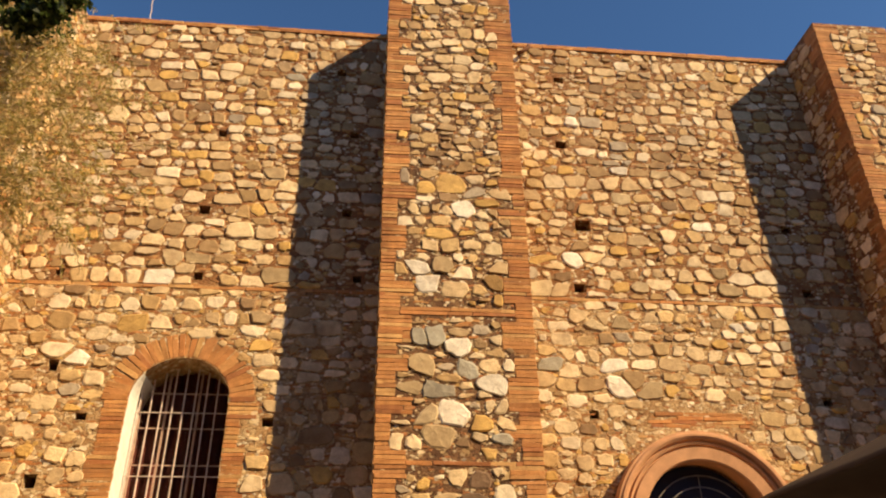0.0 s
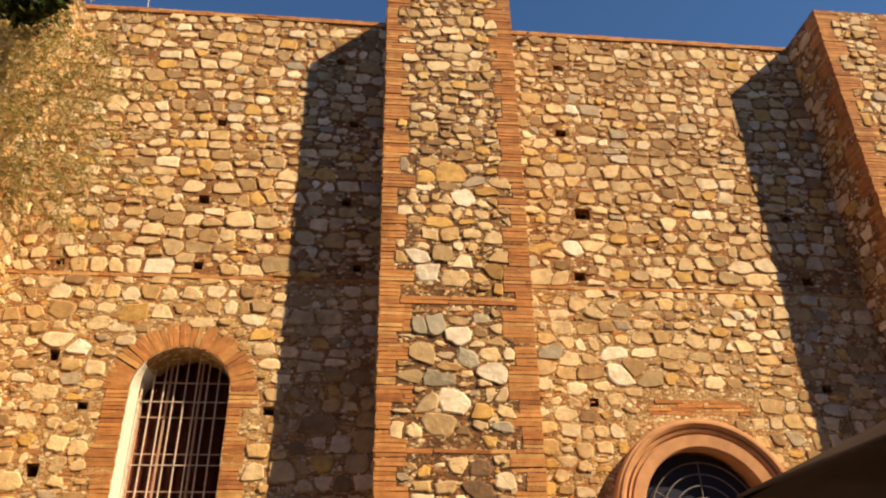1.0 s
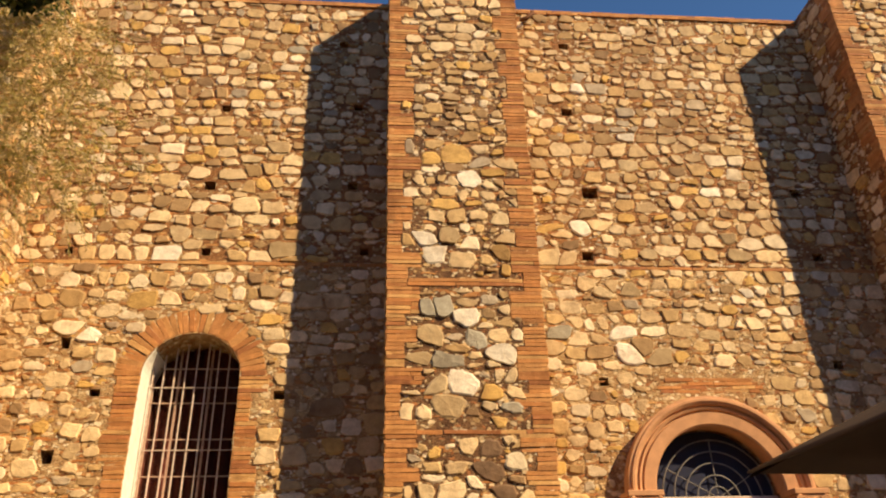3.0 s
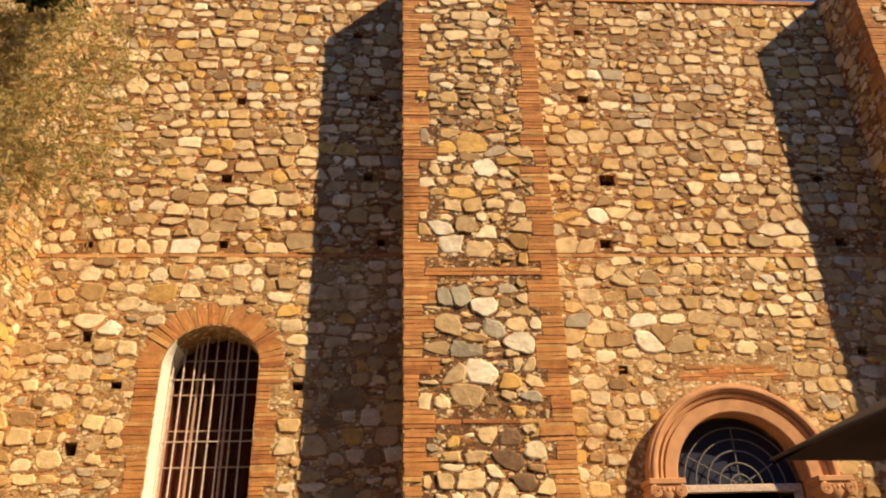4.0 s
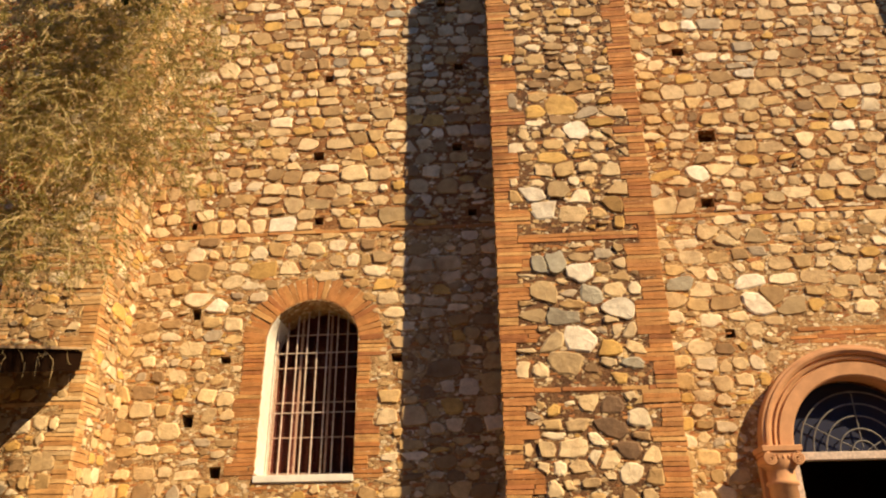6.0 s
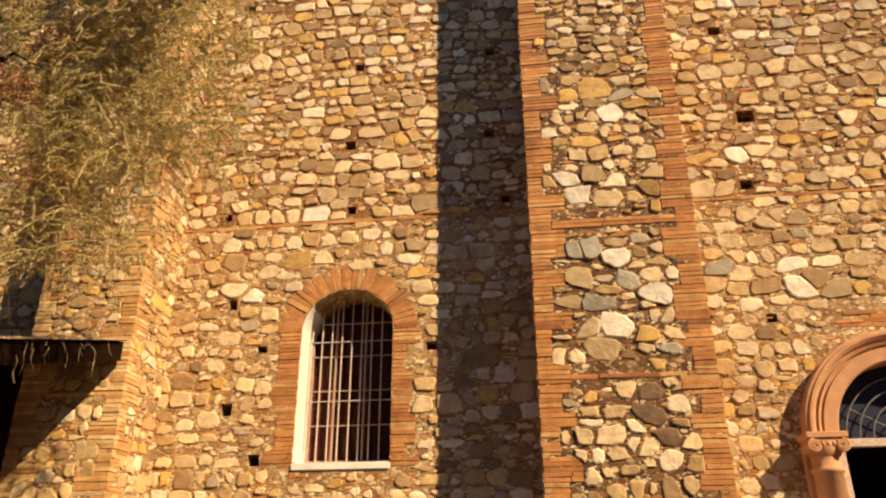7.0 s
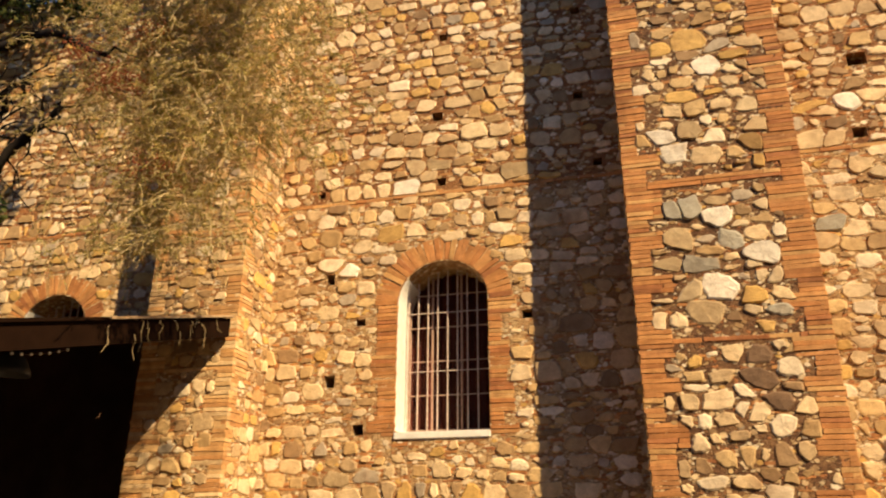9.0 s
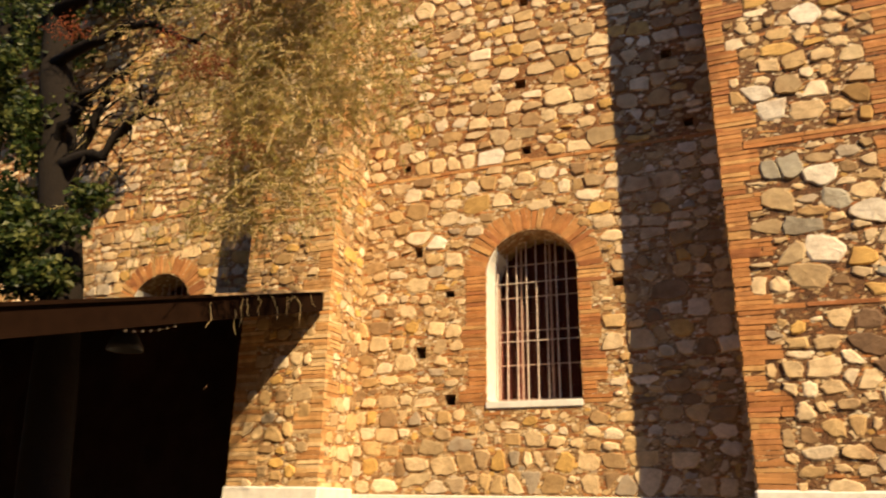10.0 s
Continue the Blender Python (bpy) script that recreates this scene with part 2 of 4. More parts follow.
def lump(poly, proud, rng):
    """Vertices and faces of one hewn stone on its outline, standing proud of the mortar."""
    n = len(poly)
    cx, cz = sum(p[0] for p in poly) / n, sum(p[1] for p in poly) / n
    tx, tz = rng.uniform(-0.025, 0.025), rng.uniform(-0.04, 0.04)
    rim = rng.choice((0.008, 0.013, 0.02))
    verts = [(x, z, -0.03) for x, z in poly]
    verts += [(x, z, proud * 0.4 + rng.uniform(-0.002, 0.002)) for x, z in poly]
    for x, z in poly:
        dx, dz = x - cx, z - cz
        k = 1 - min(0.3, rim / max(0.02, math.hypot(dx, dz)))
        verts.append((cx + dx * k, cz + dz * k, proud + dx * tx + dz * tz + rng.uniform(-0.0025, 0.0025)))
    verts.append((cx, cz, proud + rng.uniform(-0.002, 0.003)))
    faces = []
    for i in range(n):
        j = (i + 1) % n
        faces += [(i, j, n + j, n + i), (n + i, n + j, 2 * n + j, 2 * n + i), (2 * n + i, 2 * n + j, 3 * n)]
    return verts, faces, (cx, cz)


class Plane:
    """A masonry face: u along it, v up, w out of it."""

    def __init__(self, origin, along, out):
        self.o, self.a, self.n = Vector(origin), Vector(along), Vector(out)

    def matrix(self, u=0.0, v=0.0, w=0.0, turn=0.0):
        m = Matrix((self.a, (0, 0, 1), self.n)).transposed().to_4x4()
        m.translation = self.o + self.a * u + Vector((0, 0, v)) + self.n * w
        return m @ Matrix.Rotation(turn, 4, "Z")


def rubble(parent, plane, u0, u1, v0, v1, seed, size=1.0, left=None, right=None, keep=(), marks=(), near=None, most=300, slivers=9.0, bricky=0.06, gaps=1.0):
    """Coursed rubble: cells between jittered seeds, each a stone of its own; thin brick chips in the joints."""
    rng = random.Random(seed)
    seeds = [(u, v, r * 0.78, mat) for u, v, r, mat in marks]
    v = v0
    while v < v1:
        h = rng.choice((rng.uniform(0.085, 0.13), rng.uniform(0.12, 0.19), rng.uniform(0.15, 0.21))) * size
        u = u0 - rng.uniform(0, 0.3)
        while u < u1:
            w = rng.choice((rng.uniform(0.09, 0.15), rng.uniform(0.14, 0.23), rng.uniform(0.18, 0.31))) * size
            su, sv = u + w / 2, v + h / 2 + rng.uniform(-0.035, 0.035) + 0.05 * math.sin(u * 1.3 + v * 2.1) + 0.03 * math.sin(u * 3.7 - v)
            if all(math.hypot(su - m[0], (sv - m[1]) * 1.5) > 0.08 * size + m[2] * 0.38 for m in marks):
                if rng.random() < 0.1 and h > 0.14 * size:
                    seeds.append((su, sv - h * 0.26, w * 0.45, None))
                    seeds.append((su, sv + h * 0.26, w * 0.45, None))
                else:
                    seeds.append((su, sv, (w + h) / 2, None))
            u += w
        v += h
    if left:
        # stones that would straddle a brick quoin are set just inside it
        for i, (su, sv, r, mat) in enumerate(seeds):
            lo, hi = left(sv), (right(sv) if right else u1)
            if lo - 0.09 < su < lo + 0.05:
                seeds[i] = (lo + rng.uniform(0.05, 0.07), sv, r, mat)
            elif right and hi - 0.05 < su < hi + 0.09:
                seeds[i] = (hi - rng.uniform(0.05, 0.07), sv, r, mat)
    cell = {}
    for i, s in enumerate(seeds):
        cell.setdefault((int(s[0] // 0.5), int(s[1] // 0.4)), []).append(i)
    made, rest, chips = [], [], []
    for i, (su, sv, r, mat) in enumerate(seeds):
        lo = left(sv) if left else u0
        hi = right(sv) if right else u1
        if not (lo + 0.03 < su < hi - 0.03 and v0 - 0.05 < sv < v1 - 0.02) or any(k(su, sv) for k in keep):
            continue
        poly = [(max(lo, su - 0.34), max(v0, sv - 0.24)), (min(hi, su + 0.34), max(v0, sv - 0.24)), (min(hi, su + 0.34), min(v1, sv + 0.24)), (max(lo, su - 0.34), min(v1, sv + 0.24))]
        joint = rng.choice((0.026, 0.034, 0.042, 0.055, 0.075)) * (0.7 if mat else 1.0) * gaps
        bias = rng.uniform(0.15, 0.95)
        ci, cj = int(su // 0.5), int(sv // 0.4)
        for a in (ci - 1, ci, ci + 1):
            for b in (cj - 1, cj, cj + 1):
                for j in cell.get((a, b), ()):
                    if j == i:
                        continue
                    tu, tv, tr, _ = seeds[j]
                    du, dv = tu - su, (tv - sv) * 1.75
                    d = math.hypot(du, dv)
                    if d > 0.75 or d < 1e-6:
                        continue
                    k = r / (r + tr)
                    n_u, n_v = du / d, dv * 1.75 / d
                    l = math.hypot(n_u, n_v)
                    if abs(du) > abs(dv) * 0.78:
                        n_u += math.copysign(bias * l, du)
                    else:
                        n_v += math.copysign(bias * l, dv)
                    l = math.hypot(n_u, n_v)
                    n_u, n_v = n_u / l, n_v / l
                    poly = clip(poly, su + (tu - su) * k - n_u * joint / 2, sv + (tv - sv) * k - n_v * joint / 2, n_u, n_v)
                    if len(poly) < 3:
                        break
                if len(poly) < 3:
                    break
            if len(poly) < 3:
                break
        if len(poly) < 3 or area(poly) < 0.003:
            continue
        soft = []
        cut_off = rng.choice((0.015, 0.03, 0.042, 0.055))
        for q in range(len(poly)):
            a, b = poly[q], poly[(q + 1) % len(poly)]
            e = math.hypot(b[0] - a[0], b[1] - a[1])
            if e < 0.012:
                continue
            c = min(0.32, cut_off / e) * rng.uniform(0.35, 1.4)
            if e > 0.1 and rng.random() < 0.8:
                j1, h = rng.uniform(-0.006, 0.016), rng.uniform(0.4, 0.6)
                bulge = [(a[0] + (b[0] - a[0]) * h + (b[1] - a[1]) / e * j1, a[1] + (b[1] - a[1]) * h - (b[0] - a[0]) / e * j1)]
            else:
                bulge = []
            soft += [(a[0] + (b[0] - a[0]) * c, a[1] + (b[1] - a[1]) * c), *bulge, (b[0] + (a[0] - b[0]) * c, b[1] + (a[1] - b[1]) * c)]
        poly = [(x + rng.uniform(-0.009, 0.009), z + rng.uniform(-0.009, 0.009)) for x, z in soft]
        if len(poly) < 5:
            continue
        grow = next((q for q in (1.0, 0.85, 0.7, 0.55) if not any(k(su + (x - su) * q, sv + (z - sv) * q) for k in keep for x, z in poly)), 0)
        if not grow:
            continue
        poly = [(su + (x - su) * grow, sv + (z - sv) * grow) for x, z in poly]
        if mat is None and rng.random() < bricky:
            mat = BRICK
        verts, faces, c = lump(poly, rng.choice((rng.uniform(0.008, 0.014), rng.uniform(0.011, 0.026))), rng)
        made.append((verts, faces, c, mat or STONE))
    # the stones that the walk passes nearest become objects of their own
    cu, cv = near if near else ((u0 + u1) / 2, (v0 + v1) / 2)
    made.sort(key=lambda s: (s[3] is STONE, (s[2][0] - cu) ** 2 + (s[2][1] - cv) ** 2))
    base = plane.matrix()
    for verts, faces, (cx, cz), mat in made[:most]:
        me = mesh("stone", [(x - cx, z - cz, w) for x, z, w in verts], faces, mat)
        child("stone", me, parent, at=plane.matrix(cx, cz))
    av, af = [], []
    for verts, faces, _, _ in made[most:]:
        k = len(av)
        av += [tuple(base @ Vector(p)) for p in verts]
        af += [tuple(q + k for q in f) for f in faces]
    if av:
        tagged(child("rubble_stones", mesh("rubble_stones", av, af, STONE), parent), kind="stuff")
    av, af = [], []
    for _ in range(int((u1 - u0) * (v1 - v0) * slivers)):
        su, sv = rng.uniform(u0, u1), rng.uniform(v0, v1)
        w, h = rng.uniform(0.05, 0.19), rng.uniform(0.014, 0.036)
        lo, hi = (left(sv) if left else u0), (right(sv) if right else u1)
        if su - w < lo or su + w > hi or any(k(su + s * w, sv) for k in keep for s in (-1, 0, 1)):
            continue
        m = plane.matrix(su, sv, 0, rng.uniform(-0.12, 0.12))
        p = rng.uniform(0.002, 0.006)
        k = len(av)
        av += [tuple(m @ Vector((x * w / 2, z * h / 2, q))) for q, f in ((-0.02, 1.0), (p, 0.9)) for x, z in ((-f, -f), (f, -f * 0.8), (f, f), (-f * 0.9, f))]
        af += [tuple(k + q for q in f) for f in ((4, 5, 6, 7), (0, 1, 5, 4), (1, 2, 6, 5), (2, 3, 7, 6), (3, 0, 4, 7))]
    cv, cf = [], []
    for _ in range(int((u1 - u0) * (v1 - v0) * slivers * 3.2)):
        su, sv, q = rng.uniform(u0, u1), rng.uniform(v0, v1), rng.uniform(0.010, 0.036)
        lo, hi = (left(sv) if left else u0), (right(sv) if right else u1)
        if su - q < lo or su + q > hi or any(k(su + s * q, sv) for k in keep for s in (-1, 0, 1)):
            continue
        n, p, st = rng.randint(5, 7), rng.uniform(0.002, 0.006), rng.uniform(1.0, 1.9)
        ring = [(q * st * rng.uniform(0.7, 1.1) * math.cos(math.tau * i / n), q * rng.uniform(0.7, 1.1) * math.sin(math.tau * i / n)) for i in range(n)]
        m = plane.matrix(su, sv, 0, rng.uniform(-0.4, 0.4))
        k = len(cv)
        cv += [tuple(m @ Vector((x, z, -0.02))) for x, z in ring] + [tuple(m @ Vector((x * 0.85, z * 0.85, p))) for x, z in ring]
        cf += [tuple(k + n + i for i in range(n))] + [(k + i, k + (i + 1) % n, k + n + (i + 1) % n, k + n + i) for i in range(n)]
    if cv:
        tagged(child("stone_chips", mesh("stone_chips", cv, cf, STONE), parent), kind="stuff")
    if av:
        tagged(child("brick_chips", mesh("brick_chips", av, af, BRICK), parent), kind="stuff")


def brick_shapes(mat):
    rng = random.Random(5)
    shapes = []
    for _ in range(8):
        f = lambda: rng.uniform(-0.035, 0.035)
        verts = [(x * 0.5, z * 0.5, -0.06) for x, z in ((-1, -1), (1, -1), (1, 1), (-1, 1))]
        verts += [(x * 0.5 + f() * 0.3, z * (0.5 + f()), 0.002 + f() * 0.05) for x, z in ((-1, -1), (1, -1), (1, 1), (-1, 1))]
        verts += [(x * 0.475 + f() * 0.3, z * (0.43 + f()), 0.005 + f() * 0.08) for x, z in ((-1, -1), (1, -1), (1, 1), (-1, 1))]
        faces = [(8, 9, 10, 11)]
        for i in range(4):
            j = (i + 1) % 4
            faces += [(i, j, 4 + j, 4 + i), (4 + i, 4 + j, 8 + j, 8 + i)]
        shapes.append((verts, faces, mesh("brick", verts, faces, mat)))
    return shapes


BRICKS, BRICKS_PALE = brick_shapes(BRICK), brick_shapes(BRICK_PALE)


class Bricklayer:
    """Collects bricks; the first ones asked for near a height become objects, the others one mesh."""

    def __init__(self, parent, seed, shapes=None):
        self.shapes = shapes or BRICKS
        self.parent, self.rng, self.all = parent, random.Random(seed), []

    def lay(self, plane, u, v, length, height=0.0415, turn=0.0, w=0.0):
        r = self.rng
        m = plane.matrix(u + r.uniform(-0.008, 0.008), v + r.uniform(-0.003, 0.003), w + r.uniform(-0.004, 0.006), turn + r.uniform(-0.022, 0.022))
        height *= r.uniform(0.9, 1.06)
        self.all.append((m @ Matrix.Diagonal((length, height, 1, 1)), v))

    def course(self, plane, u0, u1, v, brick=0.55):
        u = u0
        r = self.rng
        while u < u1 - 0.03:
            l = min(u1 - u, brick * r.choice((0.5, 1.0, 1.0, 1.1)) * r.uniform(0.92, 1.05))
            if u1 - u - l < 0.06:
                l = u1 - u
            self.lay(plane, u + l / 2, v, l - 0.004)
            u += l

    def done(self, height, most=300):
        self.all.sort(key=lambda b: abs(b[1] - height))
        for m, _ in self.all[:most]:
            child("brick", self.rng.choice(self.shapes)[2], self.parent, at=m)
        av, af = [], []
        for m, _ in self.all[most:]:
            verts, faces, _ = self.rng.choice(self.shapes)
            k = len(av)
            av += [tuple(m @ Vector(p)) for p in verts]
            af += [tuple(k + q for q in f) for f in faces]
        if av:
            tagged(child("brickwork", mesh("brickwork", av, af, self.shapes[0][2].materials[0]), self.parent), kind="stuff")


def cut(ob, cutters):
    """Cuts closed shapes out of a wall."""
    bm = bmesh.new()
    for c in cutters:
        c(bm)
    bmesh.ops.recalc_face_normals(bm, faces=bm.faces)
    me = bpy.data.meshes.new("cutter")
    bm.to_mesh(me)
    bm.free()
    tool = new("cutter", me)
    mod = ob.modifiers.new("cut", "BOOLEAN")
    mod.operation, mod.object, mod.solver = "DIFFERENCE", tool, "EXACT"
    bpy.context.view_layer.update()
    done = bpy.data.meshes.new_from_object(ob.evaluated_get(bpy.context.evaluated_depsgraph_get()))
    ob.modifiers.clear()
    ob.data = done
    bpy.data.objects.remove(tool)
    return ob


def arch_outline(cx, half, z0, spring, n=18, rise=None):
    rise = rise or half
    return [(cx - half, z0), (cx + half, z0)] + [(cx + half * math.cos(math.pi * k / n), spring + rise * math.sin(math.pi * k / n)) for k in range(n + 1)]


def prism(bm, outline, y0, y1):
    a = [bm.verts.new((x, y0, z)) for x, z in outline]
    b = [bm.verts.new((x, y1, z)) for x, z in outline]
    n = len(outline)
    bm.faces.new(a)
    bm.faces.new(b[::-1])
    for i in range(n):
        bm.faces.new((a[i], b[i], b[(i + 1) % n], a[(i + 1) % n]))


# ---- the plan ----
WIN_HALF, WIN_Z, WIN_SPRING, WIN_RISE = 0.527, 2.69, 4.12, 0.49
WINDOWS = (-2.045, -7.36)
DOOR_X, DOOR_HALF, DOOR_SPRING = 3.625, 0.71, 2.82
STRING = 5.51
BUTTRESSES = ((-5.33, -4.18, 0.75), (0.075, 1.73, 0.75), (6.225, 7.34, 0.77))


def in_arch(cx, half, z0, spring, rise, border):
    def inside(u, v):
        if v < z0 - 0.02 or abs(u - cx) > half + border:
            return False
        return v <= spring or math.hypot((u - cx) / (half + border), (v - spring) / (rise + border)) < 1
    return inside


def in_box(x0, x1, z0, z1):
    return lambda u, v: x0 < u < x1 and z0 < v < z1


# putlog holes, in rows: where each is, its width and height
HOLES = [
    (-3.67, 8.94, 0.12, 0.10), (-3.62, 7.72, 0.11, 0.09), (-3.62, 5.63, 0.10, 0.09), (-3.43, 4.49, 0.11, 0.13), (-3.02, 3.93, 0.12, 0.08), (-3.37, 3.26, 0.13, 0.14), (-3.00, 2.71, 0.13, 0.12),
    (-2.05, 7.74, 0.11, 0.10), (-2.12, 6.55, 0.14, 0.12), (-2.06, 5.63, 0.11, 0.10), (-1.08, 3.90, 0.12, 0.10),
    (-0.56, 8.91, 0.12, 0.11), (-0.33, 7.82, 0.11, 0.10), (-0.37, 6.58, 0.12, 0.10), (-0.20, 5.66, 0.10, 0.09),
    (2.57, 9.02, 0.14, 0.10), (2.50, 7.84, 0.15, 0.12), (2.67, 6.55, 0.20, 0.16), (2.54, 5.64, 0.14, 0.12), (2.54, 4.05, 0.11, 0.10),
    (5.45, 6.61, 0.14, 0.12), (5.51, 5.67, 0.14, 0.11), (5.38, 4.25, 0.12, 0.10),
]
HOLES += [(x, z, 0.12, 0.11) for x in (-11.2, -9.2, -6.2) for z in (7.9, 6.66, 5.72)]

front = Plane((0, WALL_Y, 0), (1, 0, 0), (0, -1, 0))
keep_openings = [in_arch(cx, WIN_HALF, WIN_Z - 0.1, WIN_SPRING, WIN_RISE, 0.225) for cx in WINDOWS]
keep_openings.append(in_arch(DOOR_X, 0.98, 0, DOOR_SPRING, 0.98, 0.04))
keep_openings.append(in_box(3.12, 4.42, 3.88, 4.16))
keep_openings += [in_box(x - w / 2 - 0.01, x + w / 2 + 0.01, z - h / 2 - 0.01, z + h / 2 + 0.01) for x, z, w, h in HOLES]

# the stones that stand out by size or colour: along, up, breadth
MARKS = {
    1: ((-2.50, 5.64, 0.24, STONE_WHITE), (-3.17, 4.57, 0.28, STONE_WHITE), (-3.44, 4.06, 0.26, STONE_CREAM), (-2.66, 5.01, 0.36, STONE_YELLOW), (-2.39, 5.85, 0.24, STONE_CREAM),
        (-2.10, 5.87, 0.27, STONE_TAN), (-1.15, 5.69, 0.33, STONE_TAN), (-1.65, 6.28, 0.30, STONE_CREAM), (-1.33, 7.16, 0.25, STONE_TAN), (-1.67, 6.97, 0.24, STONE_CREAM),
        (-1.16, 8.76, 0.24, STONE_GREY), (-1.13, 6.91, 0.24, STONE_CREAM), (-3.44, 7.95, 0.30, STONE_CREAM), (-1.90, 8.65, 0.26, STONE_CREAM), (-2.33, 6.96, 0.22, STONE_YELLOW),
        (-2.69, 6.07, 0.24, STONE_CREAM), (-1.80, 6.04, 0.21, STONE_CREAM), (-1.50, 6.05, 0.25, STONE_CREAM), (-3.54, 3.14, 0.34, STONE_CREAM), (-3.92, 3.38, 0.28, STONE_CREAM),
        (-3.24, 2.21, 0.27, STONE_TAN), (-3.40, 1.86, 0.30, STONE_CREAM)),
    2: ((3.27, 7.46, 0.20, STONE_WHITE), (2.68, 8.23, 0.22, STONE_WHITE), (3.82, 7.40, 0.24, STONE_CREAM), (4.14, 7.41, 0.24, STONE_CREAM), (3.96, 6.62, 0.23, STONE_YELLOW),
        (4.31, 6.60, 0.25, STONE_WHITE), (3.29, 7.00, 0.25, STONE_CREAM), (4.37, 5.95, 0.28, STONE_TAN), (2.46, 6.02, 0.24, STONE_WHITE), (2.13, 6.04, 0.26, STONE_YELLOW),
        (2.07, 5.67, 0.28, STONE_CREAM), (3.04, 5.67, 0.24, STONE_YELLOW), (3.32, 5.66, 0.22, STONE_CREAM), (3.87, 5.66, 0.22, STONE_YELLOW), (4.51, 5.68, 0.26, STONE_TAN),
        (2.62, 5.17, 0.24, STONE_CREAM), (3.01, 5.20, 0.32, STONE_TAN), (2.83, 4.66, 0.26, STONE_WHITE), (2.89, 4.38, 0.29, STONE_WHITE), (3.27, 4.36, 0.32, STONE_TAN),
        (3.89, 4.59, 0.24, STONE_TAN), (4.46, 5.15, 0.23, STONE_WHITE), (2.12, 4.64, 0.32, STONE_GREY), (3.89, 9.24, 0.22, STONE_CREAM)),
}

# the wall, bay by bay, below and above the string course
BAYS = ((-14.0, -4.9, (-6.6, 5.0)), (-4.9, 0.9, (-2.1, 5.2)), (0.9, 11.0, (3.7, 5.2)))
for n, (x0, x1, near) in enumerate(BAYS):
    for low in (True, False):
        z0, z1 = (0.0, STRING) if low else (STRING, TOP - 0.09)
        bm = box(bmesh.new(), x0, x1, WALL_Y, WALL_Y + 0.7, z0, z1)
        earth = MORTAR_PALE if low else MORTAR
        wall = part("wall_%d" % (2 * n + (1 if low else 2)), bm, earth)
        tagged(wall, "sunlit rubble stone church wall, earthy mortar and brick chips", "wall", kind="structure")
        tools = []
        for x, z, w, h in HOLES:
            if x0 < x < x1 and z0 + 0.1 < z < z1 - 0.1:
                tools.append(lambda b, x=x, z=z, w=w, h=h: box(b, x - w / 2, x + w / 2, WALL_Y - 0.2, WALL_Y + 0.4, z - h / 2, z + h / 2))
        if low:
            for cx in WINDOWS:
                if x0 < cx < x1:
                    tools.append(lambda b, cx=cx: prism(b, arch_outline(cx, WIN_HALF, WIN_Z - 0.06, WIN_SPRING, 18, WIN_RISE), WALL_Y - 0.3, WALL_Y + 1.2))
            if x0 < DOOR_X < x1:
                tools.append(lambda b: prism(b, arch_outline(DOOR_X, DOOR_HALF + 0.02, 0.05, DOOR_SPRING), WALL_Y - 0.3, WALL_Y + 1.2))
        cut(wall, tools)
        wall.data.materials.clear()
        wall.data.materials.append(earth)
        marks = MARKS.get(n, ())
        marks = tuple(m for m in marks if z0 < m[1] < z1)
        rubble(wall, front, x0, x1, z0 + (1.72 if low else 0.0), z1 - (0.05 if low else 0.0), 40 + 2 * n + low, 1.1 if low else 1.06,
               keep=keep_openings, marks=marks, near=(near[0], 4.5 if low else 6.5), slivers=54 if low else 34, bricky=0.0)

# brick string course and coping
for name, z, rows, proud, label in (("string_course", STRING - 0.03, 1, 0.012, "thin projecting course of orange clay brick"), ("coping", TOP - 0.075, 2, 0.03, "brick coping along the top of the church wall")):
    band = thing(name, label, "trim", kind="structure")
    layer = Bricklayer(band, 71 + rows)
    for k in range(rows):
        layer.course(front, -13.9, 10.9, z + k * COURSE, 0.30)
        for b in layer.all:
            b[0].translation.y -= proud * 0.3
    if rows == 2:
        part("bed", box(bmesh.new(), -14, 11, WALL_Y + 0.01, WALL_Y + 0.7, TOP - 0.088, TOP), MORTAR, band)
    layer.done(0, 100)

# the white dado
dado = part("dado", box(bmesh.new(), -14, 11, WALL_Y - 0.035, WALL_Y - 0.002, 0, 1.70, bevel=0.012), WHITEWASH)
tagged(dado, "whitewashed plaster dado along the foot of the wall", "trim", kind="structure")
cut(dado, [lambda b: box(b, DOOR_X - 1.0, DOOR_X + 1.0, 7, 9, -1, 3)])


def teeth(seed, lo=0.18, hi=0.32):
    """Width of a toothed brick quoin, by height."""
    r = random.Random(seed)
    steps, z, wide = [], 0.0, False
    while z < 11:
        h = COURSE * r.randint(3, 8)
        steps.append((z + h, (hi if wide else lo) + r.uniform(-0.05, 0.06)))
        z, wide = z + h, not wide
    return lambda v: next(w for top, w in steps if v < top)


